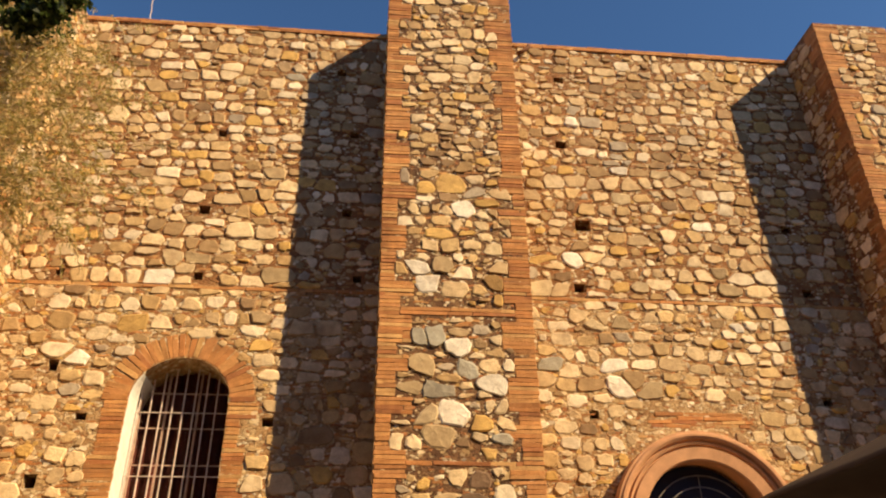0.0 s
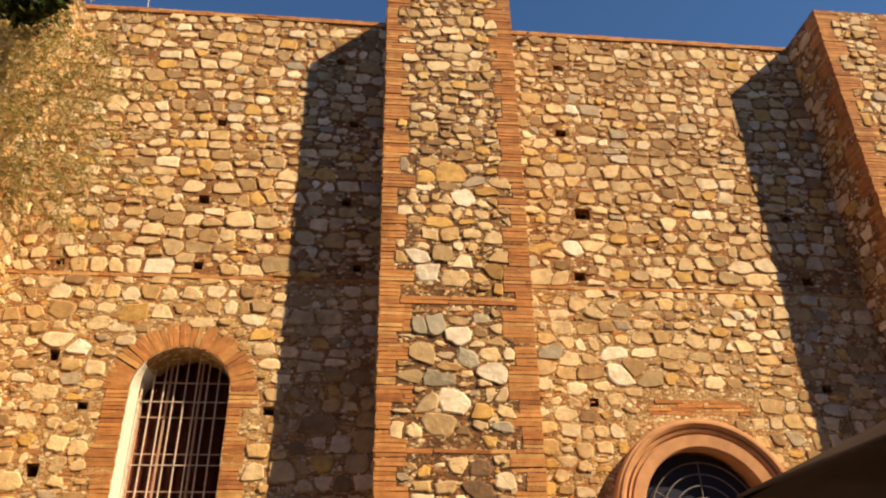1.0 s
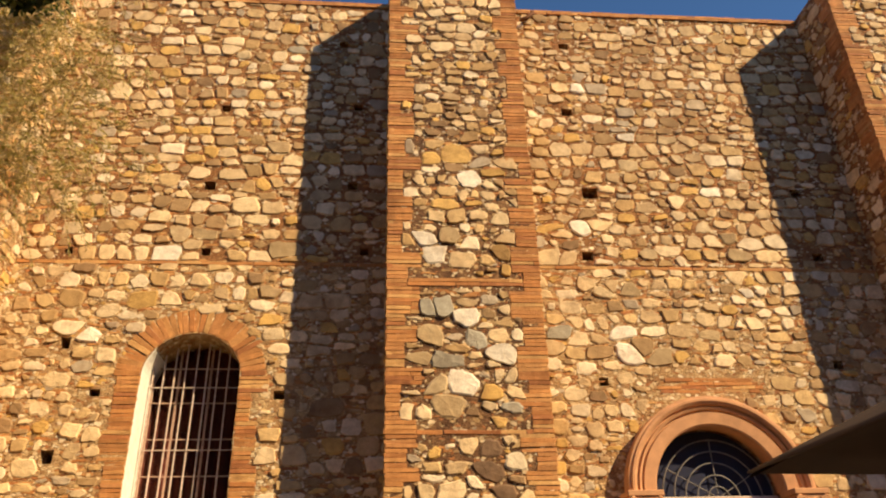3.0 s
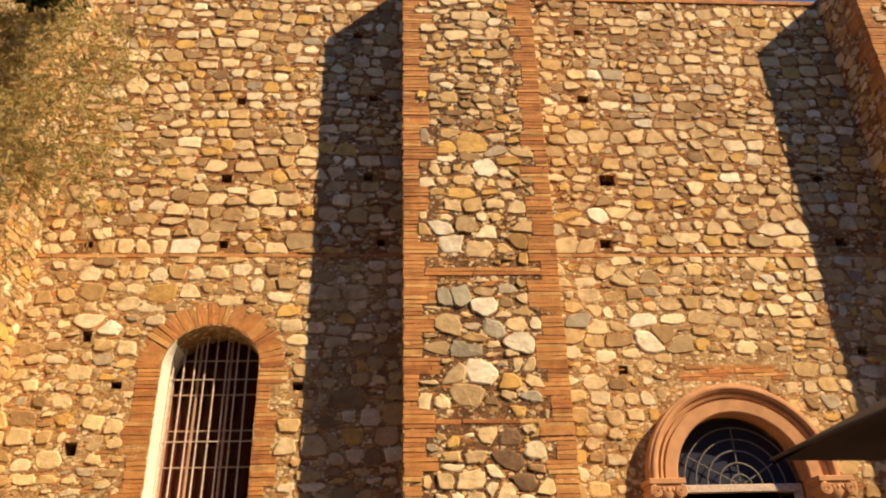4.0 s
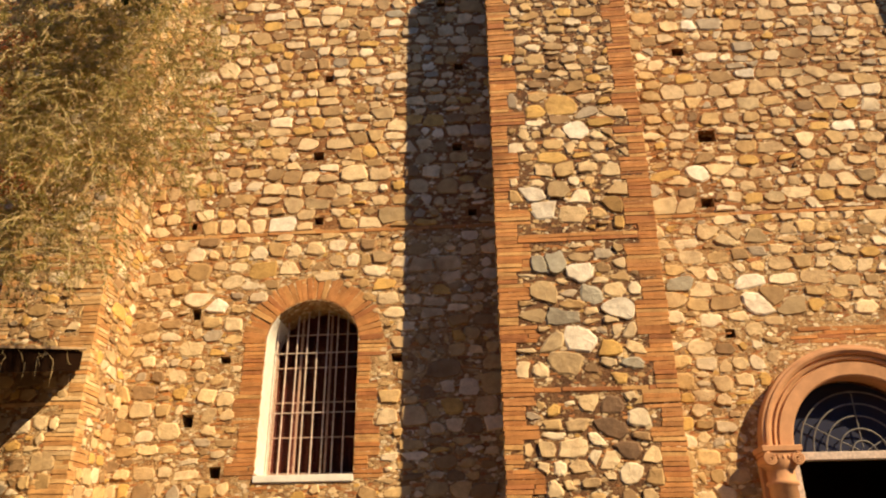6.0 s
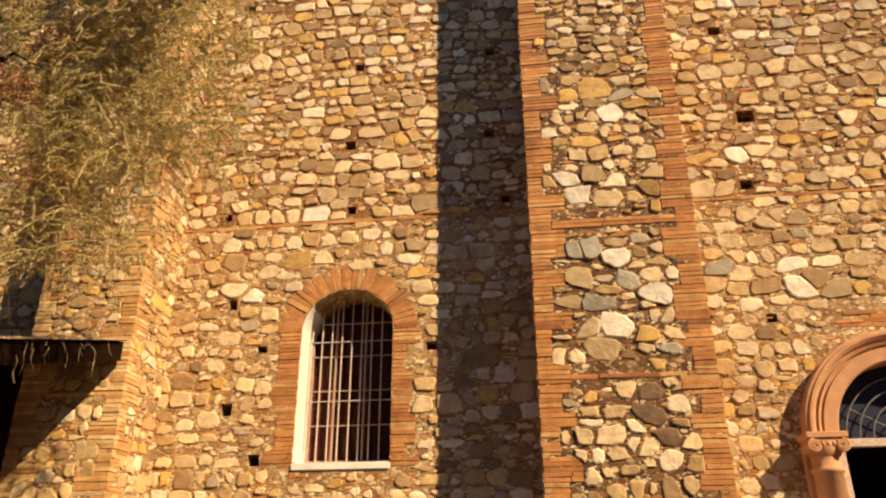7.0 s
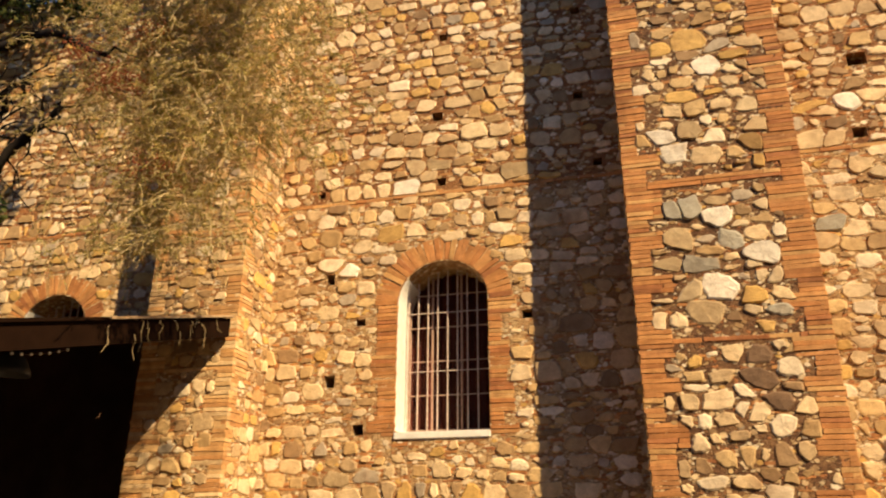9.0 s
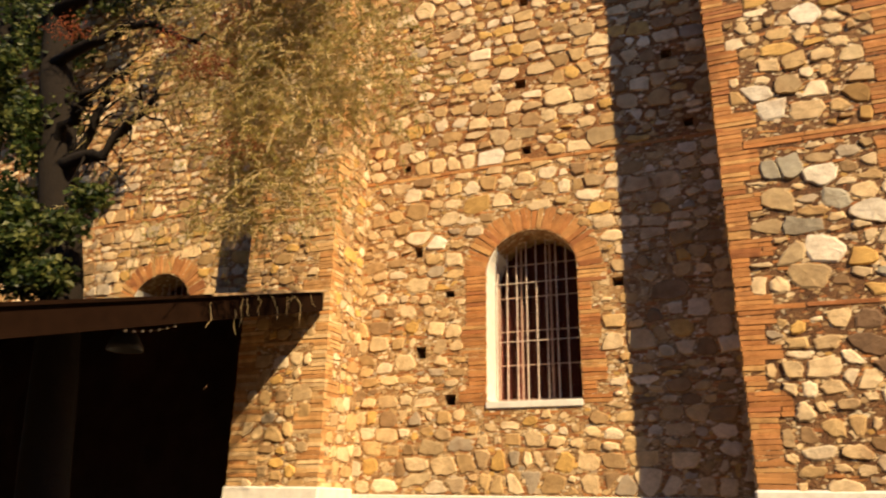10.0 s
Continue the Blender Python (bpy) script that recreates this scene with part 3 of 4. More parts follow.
def buttress(x0, x1, depth, seed, marks=(), near=4.5, earth=MORTAR, shapes=None, top=TOP):
    yf = WALL_Y - depth
    body = part("buttress", box(bmesh.new(), x0, x1, yf, WALL_Y + 0.02, 0, top), earth)
    tagged(body, "tall rubble stone buttress with toothed orange brick corners", "buttress", "buttresses of the wall", "structure")
    f = Plane((0, yf, 0), (1, 0, 0), (0, -1, 0))
    l = Plane((x0, WALL_Y, 0), (0, -1, 0), (-1, 0, 0))
    r = Plane((x1, yf, 0), (0, 1, 0), (1, 0, 0))
    wl, wr, sl, sr = teeth(seed), teeth(seed + 1), teeth(seed + 2, 0.14, 0.30), teeth(seed + 3, 0.14, 0.30)
    layer = Bricklayer(body, seed, shapes)
    v = 0.03
    while v < top - 0.02:
        layer.course(f, x0 - 0.012, x0 + wl(v), v)
        layer.course(f, x1 - wr(v), x1 + 0.012, v)
        layer.course(l, depth - sl(v), depth, v)
        layer.course(r, 0, sr(v), v)
        v += COURSE
    # levelling bands of brick across the front
    for z in (4.90, 4.90 + COURSE, 3.31):
        layer.course(f, x0 + wl(z), x1 - wr(z), z)
    layer.done(near, 300)
    bands = [in_box(x0, x1, 4.86, 4.99), in_box(x0, x1, 3.28, 3.34)]
    rubble(body, f, x0, x1, 1.72, top - 0.06, seed + 5, 1.06, lambda z: x0 + wl(z) + 0.005, lambda z: x1 - wr(z) - 0.005, bands, marks, ((x0 + x1) / 2, near), 240, 30, 0.0)
    rubble(body, l, 0, depth, 1.72, top - 0.06, seed + 6, 1.0, None, lambda z: depth - sl(z) - 0.005, near=(depth / 2, near), most=30, slivers=36, bricky=0.0)
    rubble(body, r, 0, depth, 1.72, top - 0.06, seed + 7, 1.0, lambda z: sr(z) + 0.005, None, near=(depth / 2, near), most=30, slivers=36, bricky=0.0)
    part("plaster_base", box(bmesh.new(), x0 - 0.035, x1 + 0.035, yf - 0.035, WALL_Y - 0.04, 0, 1.76, bevel=0.02), WHITEWASH, body, "whitewashed plaster foot")
    return body


buttress(*BUTTRESSES[0], 100, near=3.2, earth=MORTAR_PALE, shapes=BRICKS_PALE)
buttress(*BUTTRESSES[1], 200, (
    (0.39, 4.63, 0.34, STONE_GREY), (0.65, 4.66, 0.32, STONE_GREY), (0.91, 4.54, 0.30, STONE_WHITE), (0.52, 4.32, 0.34, STONE_TAN), (1.02, 4.29, 0.26, STONE_GREY),
    (0.37, 4.10, 0.25, STONE_TAN), (0.71, 4.07, 0.24, STONE_GREY), (1.32, 4.11, 0.36, STONE_WHITE), (0.55, 3.80, 0.28, STONE_CREAM), (0.87, 3.80, 0.36, STONE_WHITE),
    (0.72, 3.58, 0.32, STONE_TAN), (1.33, 3.55, 0.26, STONE_GREY), (1.19, 3.42, 0.30, STONE_YELLOW), (1.36, 5.30, 0.34, STONE_OCHRE), (0.44, 5.46, 0.27, STONE_WHITE),
    (0.57, 5.26, 0.26, STONE_WHITE), (0.77, 5.50, 0.26, STONE_TAN), (0.86, 6.57, 0.34, STONE_YELLOW), (0.98, 6.25, 0.25, STONE_WHITE), (0.71, 5.90, 0.27, STONE_YELLOW),
    (1.36, 5.71, 0.25, STONE_CREAM), (1.10, 3.17, 0.25, STONE_DARK), (1.06, 2.92, 0.26, STONE_DARK), (1.25, 2.75, 0.24, STONE_DARK)), 4.6, MORTAR_DARK, top=TOP + 0.08)
buttress(*BUTTRESSES[2], 300, near=7.5)

# ---- windows ----


def window(n, cx):
    w = thing("window_%d" % n, "arched church window with whitewashed reveal, iron grille and dark panes", "window", kind="structure")
    # brick surround: toothed jambs and an arch of bricks on edge
    layer = Bricklayer(w, 500 + n)
    tl, tr = teeth(510 + n, 0.20, 0.29), teeth(520 + n, 0.18, 0.28)
    v = WIN_Z - 0.04
    while v < WIN_SPRING:
        layer.course(front, cx - WIN_HALF - tl(v), cx - WIN_HALF, v)
        layer.course(front, cx + WIN_HALF, cx + WIN_HALF + tr(v), v)
        v += COURSE
    count = 33
    for k in range(count):
        a = math.pi * (k + 0.5) / count
        d = 0.145
        layer.lay(front, cx + (WIN_HALF + d) * math.cos(a), WIN_SPRING + (WIN_RISE + d) * math.sin(a), 0.27, 0.06, a)
    layer.done(3.5, 300)
    # whitewashed lining and sill of the opening; soffit left unlined to pass for shade
    lo, li = arch_outline(cx, WIN_HALF - 0.001, WIN_Z, WIN_SPRING, 24, WIN_RISE - 0.001), arch_outline(cx, WIN_HALF - 0.009, WIN_Z, WIN_SPRING, 24, WIN_RISE - 0.009)
    bm = bmesh.new()
    path_o, path_i = lo[::-1], li[::-1]
    path_o, path_i = [lo[0]] + [p for p in path_o[:-2] if p[0] < cx and p[1] < 4.45], [li[0]] + [p for p in path_i[:-2] if p[0] < cx and p[1] < 4.45]
    rows = [[bm.verts.new((x, y, z)) for x, z in p] for p, y in ((path_o, WALL_Y + 0.006), (path_i, WALL_Y + 0.014), (path_i, WALL_Y + 0.55), (path_o, WALL_Y + 0.55))]
    for a, b in zip(rows, rows[1:]):
        for i in range(len(a) - 1):
            bm.faces.new((a[i], a[i + 1], b[i + 1], b[i]))
    part("reveal", bm, WHITEWASH, w, "whitewashed plaster on the sunlit side of the reveal")
    bm = bmesh.new()
    folds = [(cx - WIN_HALF - 0.1 + 0.02 * i, WALL_Y + 0.53 + 0.025 * math.sin(i * 1.1) + 0.012 * math.sin(i * 2.7)) for i in range(65)]
    a = [bm.verts.new((x, y, WIN_Z - 0.4)) for x, y in folds]
    b = [bm.verts.new((x, y, WIN_SPRING + WIN_RISE + 0.15)) for x, y in folds]
    for i in range(64):
        bm.faces.new((a[i], a[i + 1], b[i + 1], b[i]))
    part("curtain", bm, CURTAIN, w, "dark red cloth behind the panes", True)
    bm = box(bmesh.new(), cx - WIN_HALF - 0.01, cx + WIN_HALF + 0.01, WALL_Y - 0.022, WALL_Y + 0.55, WIN_Z - 0.10, WIN_Z + 0.03)
    for v in bm.verts:
        if v.co.y < WALL_Y and v.co.z > WIN_Z:
            v.co.z -= 0.05
    bmesh.ops.bevel(bm, geom=bm.edges[:], offset=0.012, segments=2, affect="EDGES")
    part("window_sill", bm, WHITEWASH, w, "whitewashed sill, worn edges")
    # iron grille
    y = WALL_Y + 0.30

    def height(x):
        return WIN_SPRING + WIN_RISE * math.sqrt(max(0.0, 1 - ((x - cx) / WIN_HALF) ** 2)) - 0.02
    for k in range(8):
        x = cx - 0.485 + k * 0.118
        part("grille_bar", tube(bmesh.new(), ((x, y, WIN_Z - 0.01), (x, y, height(x))), 0.009, 8), IRON, w)
    for z in (3.38, 4.07):
        part("grille_rail", box(bmesh.new(), cx - WIN_HALF + 0.02, cx + WIN_HALF - 0.02, y - 0.018, y - 0.010, z - 0.005, z + 0.005), IRON, w)
    # iron sash with its bars and panes
    y = WALL_Y + 0.42
    for x in (cx - 0.50, cx - 0.225, cx + 0.125, cx + 0.47):
        part("sash_bar", box(bmesh.new(), x - 0.010, x + 0.010, y - 0.015, y + 0.015, WIN_Z, height(x)), IRON_RUST, w)
    for z in (2.74, 3.13, 3.525, 3.93, 4.33):
        half = WIN_HALF * math.sqrt(max(0.05, 1 - (max(0, z - WIN_SPRING) / WIN_RISE) ** 2)) - 0.03
        part("sash_rail", box(bmesh.new(), cx - half, cx + half, y - 0.010, y + 0.010, z - 0.006, z + 0.006), IRON_RUST, w)
    bm = bmesh.new()
    prism(bm, arch_outline(cx, WIN_HALF - 0.025, WIN_Z + 0.002, WIN_SPRING, 24, WIN_RISE - 0.025), y + 0.018, y + 0.022)
    pane = part("pane", bm, GLASS, w, "dusty dark window glass")
    pane.visible_shadow = False


for n, cx in enumerate(WINDOWS):
    window(n + 1, cx)

# ---- the portal ----
door = thing("door_1", "carved salmon stone doorway with round arch, iron fanlight and open dark door", "doorway", kind="structure")
PROFILE = ((0.70, -0.10), (0.70, 0.12), (0.715, 0.135), (0.84, 0.145), (0.845, 0.118), (0.86, 0.118), (0.868, 0.148), (0.893, 0.163), (0.898, 0.135),
           (0.914, 0.135), (0.924, 0.170), (0.955, 0.195), (0.98, 0.195), (0.99, 0.175), (1.015, 0.170), (1.015, -0.02))
bm = bmesh.new()
STEPS = 96
rows = [[bm.verts.new((DOOR_X + r * math.cos(math.pi * k / STEPS), WALL_Y - p, DOOR_SPRING + r * math.sin(math.pi * k / STEPS))) for r, p in PROFILE] for k in range(STEPS + 1)]
for a, b in zip(rows, rows[1:]):
    for i in range(len(PROFILE) - 1):
        bm.faces.new((a[i], a[i + 1], b[i + 1], b[i]))
part("archivolt", bm, PORTAL, door, "moulded salmon stone arch")
for s in (-1, 1):
    cx = DOOR_X + s * 0.885
    y0 = WALL_Y - 0.13
    part("pier", box(bmesh.new(), cx - 0.165, cx + 0.165, WALL_Y - 0.06, WALL_Y + 0.3, 0, DOOR_SPRING - 0.02, bevel=0.01), PORTAL, door)
    part("abacus", box(box(bmesh.new(), cx - 0.19, cx + 0.19, y0 - 0.17, WALL_Y + 0.02, DOOR_SPRING - 0.06, DOOR_SPRING, bevel=0.008),
                       cx - 0.172, cx + 0.172, y0 - 0.152, WALL_Y + 0.02, DOOR_SPRING - 0.085, DOOR_SPRING - 0.062), PORTAL, door)
    shaft = part("shaft", lathe(bmesh.new(), ((0.15, 0.35), (0.17, 0.37), (0.17, 0.42), (0.15, 0.44), (0.148, 1.2), (0.13, 2.45), (0.15, 2.46), (0.15, 2.49), (0.13, 2.50), (0.13, 2.60)), (cx, y0, 0), 28), PORTAL, door, smooth=True)
    part("pedestal", box(bmesh.new(), cx - 0.2, cx + 0.2, y0 - 0.2, WALL_Y - 0.062, 0, 0.36, bevel=0.015), PORTAL, door)
    cap = part("capital", lathe(bmesh.new(), ((0.135, 2.60), (0.17, 2.66), (0.165, 2.70), (0.165, DOOR_SPRING - 0.085)), (cx, y0, 0), 24), PORTAL, door, "ionic capital with scrolls", True)
    for q in (-1, 1):
        pts = []
        for k in range(34):
            a, r = k * 0.5, 0.062 * (1 - k / 40)
            pts.append((cx + q * 0.125 + q * r * math.sin(a), y0 - 0.165, 2.69 + r * math.cos(a)))
        part("scroll", tube(bmesh.new(), pts, 0.013, 6), PORTAL, cap, smooth=True)
        bm = bmesh.new()
        tube(bm, ((cx + q * 0.125, y0 - 0.16, 2.69), (cx + q * 0.125, y0 + 0.1, 2.69)), 0.056, 16)
        part("cushion", bm, PORTAL, cap)
    for k in range(3):
        part("egg", lathe(bmesh.new(), ((0.001, 0.0), (0.012, 0.008), (0.015, 0.025), (0.010, 0.045), (0.001, 0.05)), (cx - 0.05 + k * 0.05, y0 - 0.16, 2.68), 8), PORTAL, cap, smooth=True)
# fanlight
yf = WALL_Y + 0.09
part("transom", box(bmesh.new(), DOOR_X - 0.7, DOOR_X + 0.7, yf - 0.03, yf + 0.05, DOOR_SPRING - 0.1, DOOR_SPRING - 0.02, bevel=0.006), IRON, door, "grey painted transom")
FAN_X = DOOR_X + 0.05
for r in (0.115, 0.235, 0.365, 0.49, 0.615):
    pts = [(FAN_X + r * math.cos(math.pi * k / 28), yf, DOOR_SPRING - 0.03 + r * math.sin(math.pi * k / 28)) for k in range(29)]
    part("fan_arc", tube(bmesh.new(), pts, 0.008, 6), FANIRON, door, smooth=True)
for a in (30, 90, 150):
    c, s = math.cos(radians(a)), math.sin(radians(a))
    part("fan_spoke", tube(bmesh.new(), ((FAN_X + 0.05 * c, yf + 0.012, DOOR_SPRING - 0.03 + 0.05 * s), (FAN_X + 0.63 * c, yf + 0.012, DOOR_SPRING - 0.03 + 0.63 * s)), 0.007, 6), FANIRON, door)
bm = bmesh.new()
prism(bm, arch_outline(DOOR_X, 0.695, DOOR_SPRING - 0.02, DOOR_SPRING + 0.0, 24), yf + 0.06, yf + 0.064)
pane = part("pane", bm, FANGLASS, door, "dark fanlight glass, sky reflection in its colour")
pane.visible_shadow = False
for s in (-1, 1):
    part("jamb", box(bmesh.new(), DOOR_X + s * 0.66 - 0.04, DOOR_X + s * 0.66 + 0.04, yf - 0.02, yf + 0.05, 0, DOOR_SPRING - 0.1, bevel=0.006), IRON, door)
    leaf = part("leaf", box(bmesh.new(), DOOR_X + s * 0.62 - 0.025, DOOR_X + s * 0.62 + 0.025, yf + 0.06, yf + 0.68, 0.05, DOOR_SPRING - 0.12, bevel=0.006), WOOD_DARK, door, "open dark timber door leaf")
layer = Bricklayer(door, 640)
for k in range(4):
    d = 0.05 * abs(k - 1)
    layer.course(front, 3.14 + d, 4.40 - d, 3.935 + k * COURSE, 0.3)
layer.done(4, 100)

# ---- inside the nave: plain walls added to close it, dimness put into their colour ----
nave = part("nave_wall", box(bmesh.new(), -14, 11, 14.0, 14.2, 0, TOP), DIM_PLASTER)
tagged(nave, "plastered wall added to close the nave, dimness in its colour", "wall", kind="structure")
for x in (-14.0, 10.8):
    tagged(part("end_wall", box(bmesh.new(), x, x + 0.2, WALL_Y + 0.72, 13.98, 0, TOP), DIM_PLASTER), "plastered end wall added to close the nave, dimness in its colour", "wall", kind="structure")
tagged(part("nave_roof", box(bmesh.new(), -14, 11, WALL_Y + 0.72, 14.2, TOP - 0.25, TOP - 0.02), DIM_PLASTER), "flat roof added over the nave, dimness in its colour", "roof", kind="structure")
tagged(part("nave_floor", box(bmesh.new(), -14, 11, WALL_Y + 0.005, 14.0, -0.05, 0.02), DIM_PLASTER), "floor of the nave, dimness in its colour", "floor", kind="structure")

# ---- ground ----
bm = bmesh.new()
R = 1500
vs = [bm.verts.new(p) for p in ((-R, -R, 0), (R, -R, 0), (R, R, 0), (-R, R, 0))]
bm.faces.new(vs)
tagged(part("ground", bm, PAVING), "dusty paved churchyard ground", "ground", kind="structure")

# unseen walls added behind and beside the churchyard to block low sky light
for x0, x1, y0, y1 in ((-30, 30, -18.4, -18), (-30, -29.6, -17.98, 7.9), (29.6, 30, -17.98, 7.9)):
    tagged(part("yard_wall", box(bmesh.new(), x0, x1, y0, y1, 0, 12.0), DIM_PLASTER), "unseen plain wall added to block low sky light", "wall", kind="structure")

# ---- the lean-to roof against the buttress ----
SLOPE = 0.29


def lean_z(y):
    return 3.875 - SLOPE * (7.2 - y)


lean = thing("lean_to_roof", "dark timber lean-to roof sloping from the buttress over a shaded stall", "roof")
X1, X0, Y0, Y1 = -4.23, -13.0, 2.2, 7.2


def slab(bm, x0, x1, y0, y1, t0, t1):
    box(bm, x0, x1, y0, y1, 0, 1)
    for v in list(bm.verts)[-8:]:
        v.co.z = lean_z(v.co.y) - (t0 if v.co.z > 0.5 else t1)
    return bm


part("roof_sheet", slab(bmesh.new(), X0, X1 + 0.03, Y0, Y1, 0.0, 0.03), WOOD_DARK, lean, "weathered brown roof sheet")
# sheet carried on to the wall to keep sun off the stall's back
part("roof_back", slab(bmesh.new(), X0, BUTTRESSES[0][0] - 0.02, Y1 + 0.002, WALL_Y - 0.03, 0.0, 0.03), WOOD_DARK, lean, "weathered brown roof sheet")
part("edge_beam", slab(bmesh.new(), X1 - 0.08, X1, Y0, Y1, 0.034, 0.24), WOOD_DARK, lean, "near-black edge beam")
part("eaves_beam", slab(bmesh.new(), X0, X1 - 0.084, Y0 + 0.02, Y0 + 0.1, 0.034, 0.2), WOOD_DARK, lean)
# thin pale strip added to draw the sun catching the sheet's edge
part("drip_edge", slab(bmesh.new(), X1 + 0.03, X1 + 0.036, 5.3, Y1, -0.004, 0.02), RIM_LIT, lean, "pale strip for the sunlit rim of the roof sheet")
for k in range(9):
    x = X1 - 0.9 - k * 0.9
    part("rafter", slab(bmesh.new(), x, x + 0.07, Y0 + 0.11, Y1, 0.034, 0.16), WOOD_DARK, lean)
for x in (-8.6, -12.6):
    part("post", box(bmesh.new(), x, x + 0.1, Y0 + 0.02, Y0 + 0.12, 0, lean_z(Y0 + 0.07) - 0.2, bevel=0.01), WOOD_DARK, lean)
# folded dark sheet added where the bare wall only lies in shade
bm = bmesh.new()
for k in range(60):
    x = -13.0 + 7.52 * k / 59
    y = WALL_Y - 0.09 + 0.02 * math.sin(k * 1.3)
    bm.verts.new((x, y, 0.0))
    bm.verts.new((x, y, 3.98))
bm.verts.ensure_lookup_table()
for k in range(59):
    bm.faces.new((bm.verts[2 * k], bm.verts[2 * k + 2], bm.verts[2 * k + 3], bm.verts[2 * k + 1]))
bmesh.ops.solidify(bm, geom=bm.faces[:], thickness=0.006)
part("back_cloth", bm, STALL_SHADE, lean, "dark sheet added for the shade at the back of the stall", True)

# ---- parasol ----
para = thing("parasol", "dark brown square canvas parasol on a pole", "parasol")
PC, PR, PH, PA = Vector((4.0, 3.8, 0)), 1.4, 2.53, 3.22
bm = bmesh.new()
N = 6
corners = [PC + Vector((PR * sx, PR * sy, 0)) for sx, sy in ((-1, 1), (-1, -1), (1, -1), (1, 1))]
apex = bm.verts.new((PC.x, PC.y, PA))
for q in range(4):
    a, b = corners[q], corners[(q + 1) % 4]
    rows = []
    for i in range(1, N + 1):
        k = i / N
        row = []
        for j in range(i + 1):
            p = PC.lerp(a.lerp(b, j / i), k)
            sag = 0.02 * math.sin(math.pi * j / i) * k
            row.append(bm.verts.new((p.x, p.y, PA + (PH - PA) * k ** 0.92 - sag)))
        rows.append(row)
    bm.faces.new((apex, rows[0][0], rows[0][1]))
    for r0, r1 in zip(rows, rows[1:]):
        for j in range(len(r0)):
            bm.faces.new((r0[j], r1[j], r1[j + 1]))
            if j + 1 < len(r0):
                bm.faces.new((r0[j], r1[j + 1], r0[j + 1]))
bmesh.ops.remove_doubles(bm, verts=bm.verts, dist=0.001)
bmesh.ops.recalc_face_normals(bm, faces=bm.faces)
bmesh.ops.solidify(bm, geom=bm.faces[:], thickness=0.012)
canopy = part("canopy", bm, TARP, para, "dark brown canvas canopy", True)
part("pole", tube(bmesh.new(), ((PC.x, PC.y, 0.05), (PC.x, PC.y, PA - 0.02)), 0.025, 12), WOOD_DARK, para)
for c in corners:
    part("rib", tube(bmesh.new(), ((PC.x, PC.y, PA - 0.05), (c.x * 0.99 + PC.x * 0.01, c.y * 0.99 + PC.y * 0.01, PH - 0.035)), 0.010, 6), WOOD_DARK, canopy)
part("base", lathe(bmesh.new(), ((0.001, 0), (0.28, 0), (0.28, 0.05), (0.06, 0.09), (0.04, 0.3), (0.001, 0.3)), (PC.x, PC.y, 0), 24), WOOD_DARK, para)


# ---- trees ----
def leaf_material(name, stops):
    m, t, b = material(name)
    rnd = piece_random(t)
    col = ramp(t, rnd, stops)
    col = mixed(t, "MULTIPLY", 0.6, col, ramp(t, world_noise(t, 2.0, 3), ((0.35, (0.55, 0.55, 0.5)), (0.65, (1.2, 1.2, 1.1)))))
    t.links.new(col, b.inputs["Base Color"])
    b.inputs["Roughness"].default_value = 0.45
    tr = t.nodes.new("ShaderNodeBsdfTranslucent")
    t.links.new(col, tr.inputs["Color"])
    mx = t.nodes.new("ShaderNodeMixShader")
    mx.inputs[0].default_value = 0.55
    t.links.new(b.outputs[0], mx.inputs[1])
    t.links.new(tr.outputs[0], mx.inputs[2])
    t.links.new(mx.outputs[0], t.nodes["Material Output"].inputs["Surface"])
    return m


FEATHER = leaf_material("feathery olive leaves", ((0.0, (0.24, 0.23, 0.05)), (0.45, (0.42, 0.35, 0.09)), (0.7, (0.62, 0.48, 0.19)), (1.0, (0.78, 0.62, 0.34))))
BROAD = leaf_material("dark glossy leaves", ((0.0, (0.018, 0.032, 0.008)), (0.55, (0.05, 0.08, 0.018)), (1.0, (0.26, 0.27, 0.08))))
BERRY = leaf_material("dry red berries", ((0.0, (0.30, 0.07, 0.03)), (1.0, (0.42, 0.15, 0.06))))
# bark is near black: shade from the crowns is put into its colour
BARK = plain_material("rough bark, crown shade in its colour", (0.013, 0.009, 0.006), 0.95, scale=9, grain=45, relief=0.02)
BRANCHLET = plain_material("pale branchlets", (0.55, 0.42, 0.22), 0.9)
TWIG = plain_material("pale dry twigs", (0.34, 0.25, 0.13), 0.9)


def bent(p0, p1, sag, n, rng, wobble):
    a, b = Vector(p0), Vector(p1)
    pts = []
    for i in range(n + 1):
        k = i / n
        p = a.lerp(b, k) + Vector((0, 0, sag * math.sin(math.pi * k)))
        if 0 < i < n:
            p += Vector([rng.uniform(-wobble, wobble) for _ in range(3)])
        pts.append(p)
    return pts


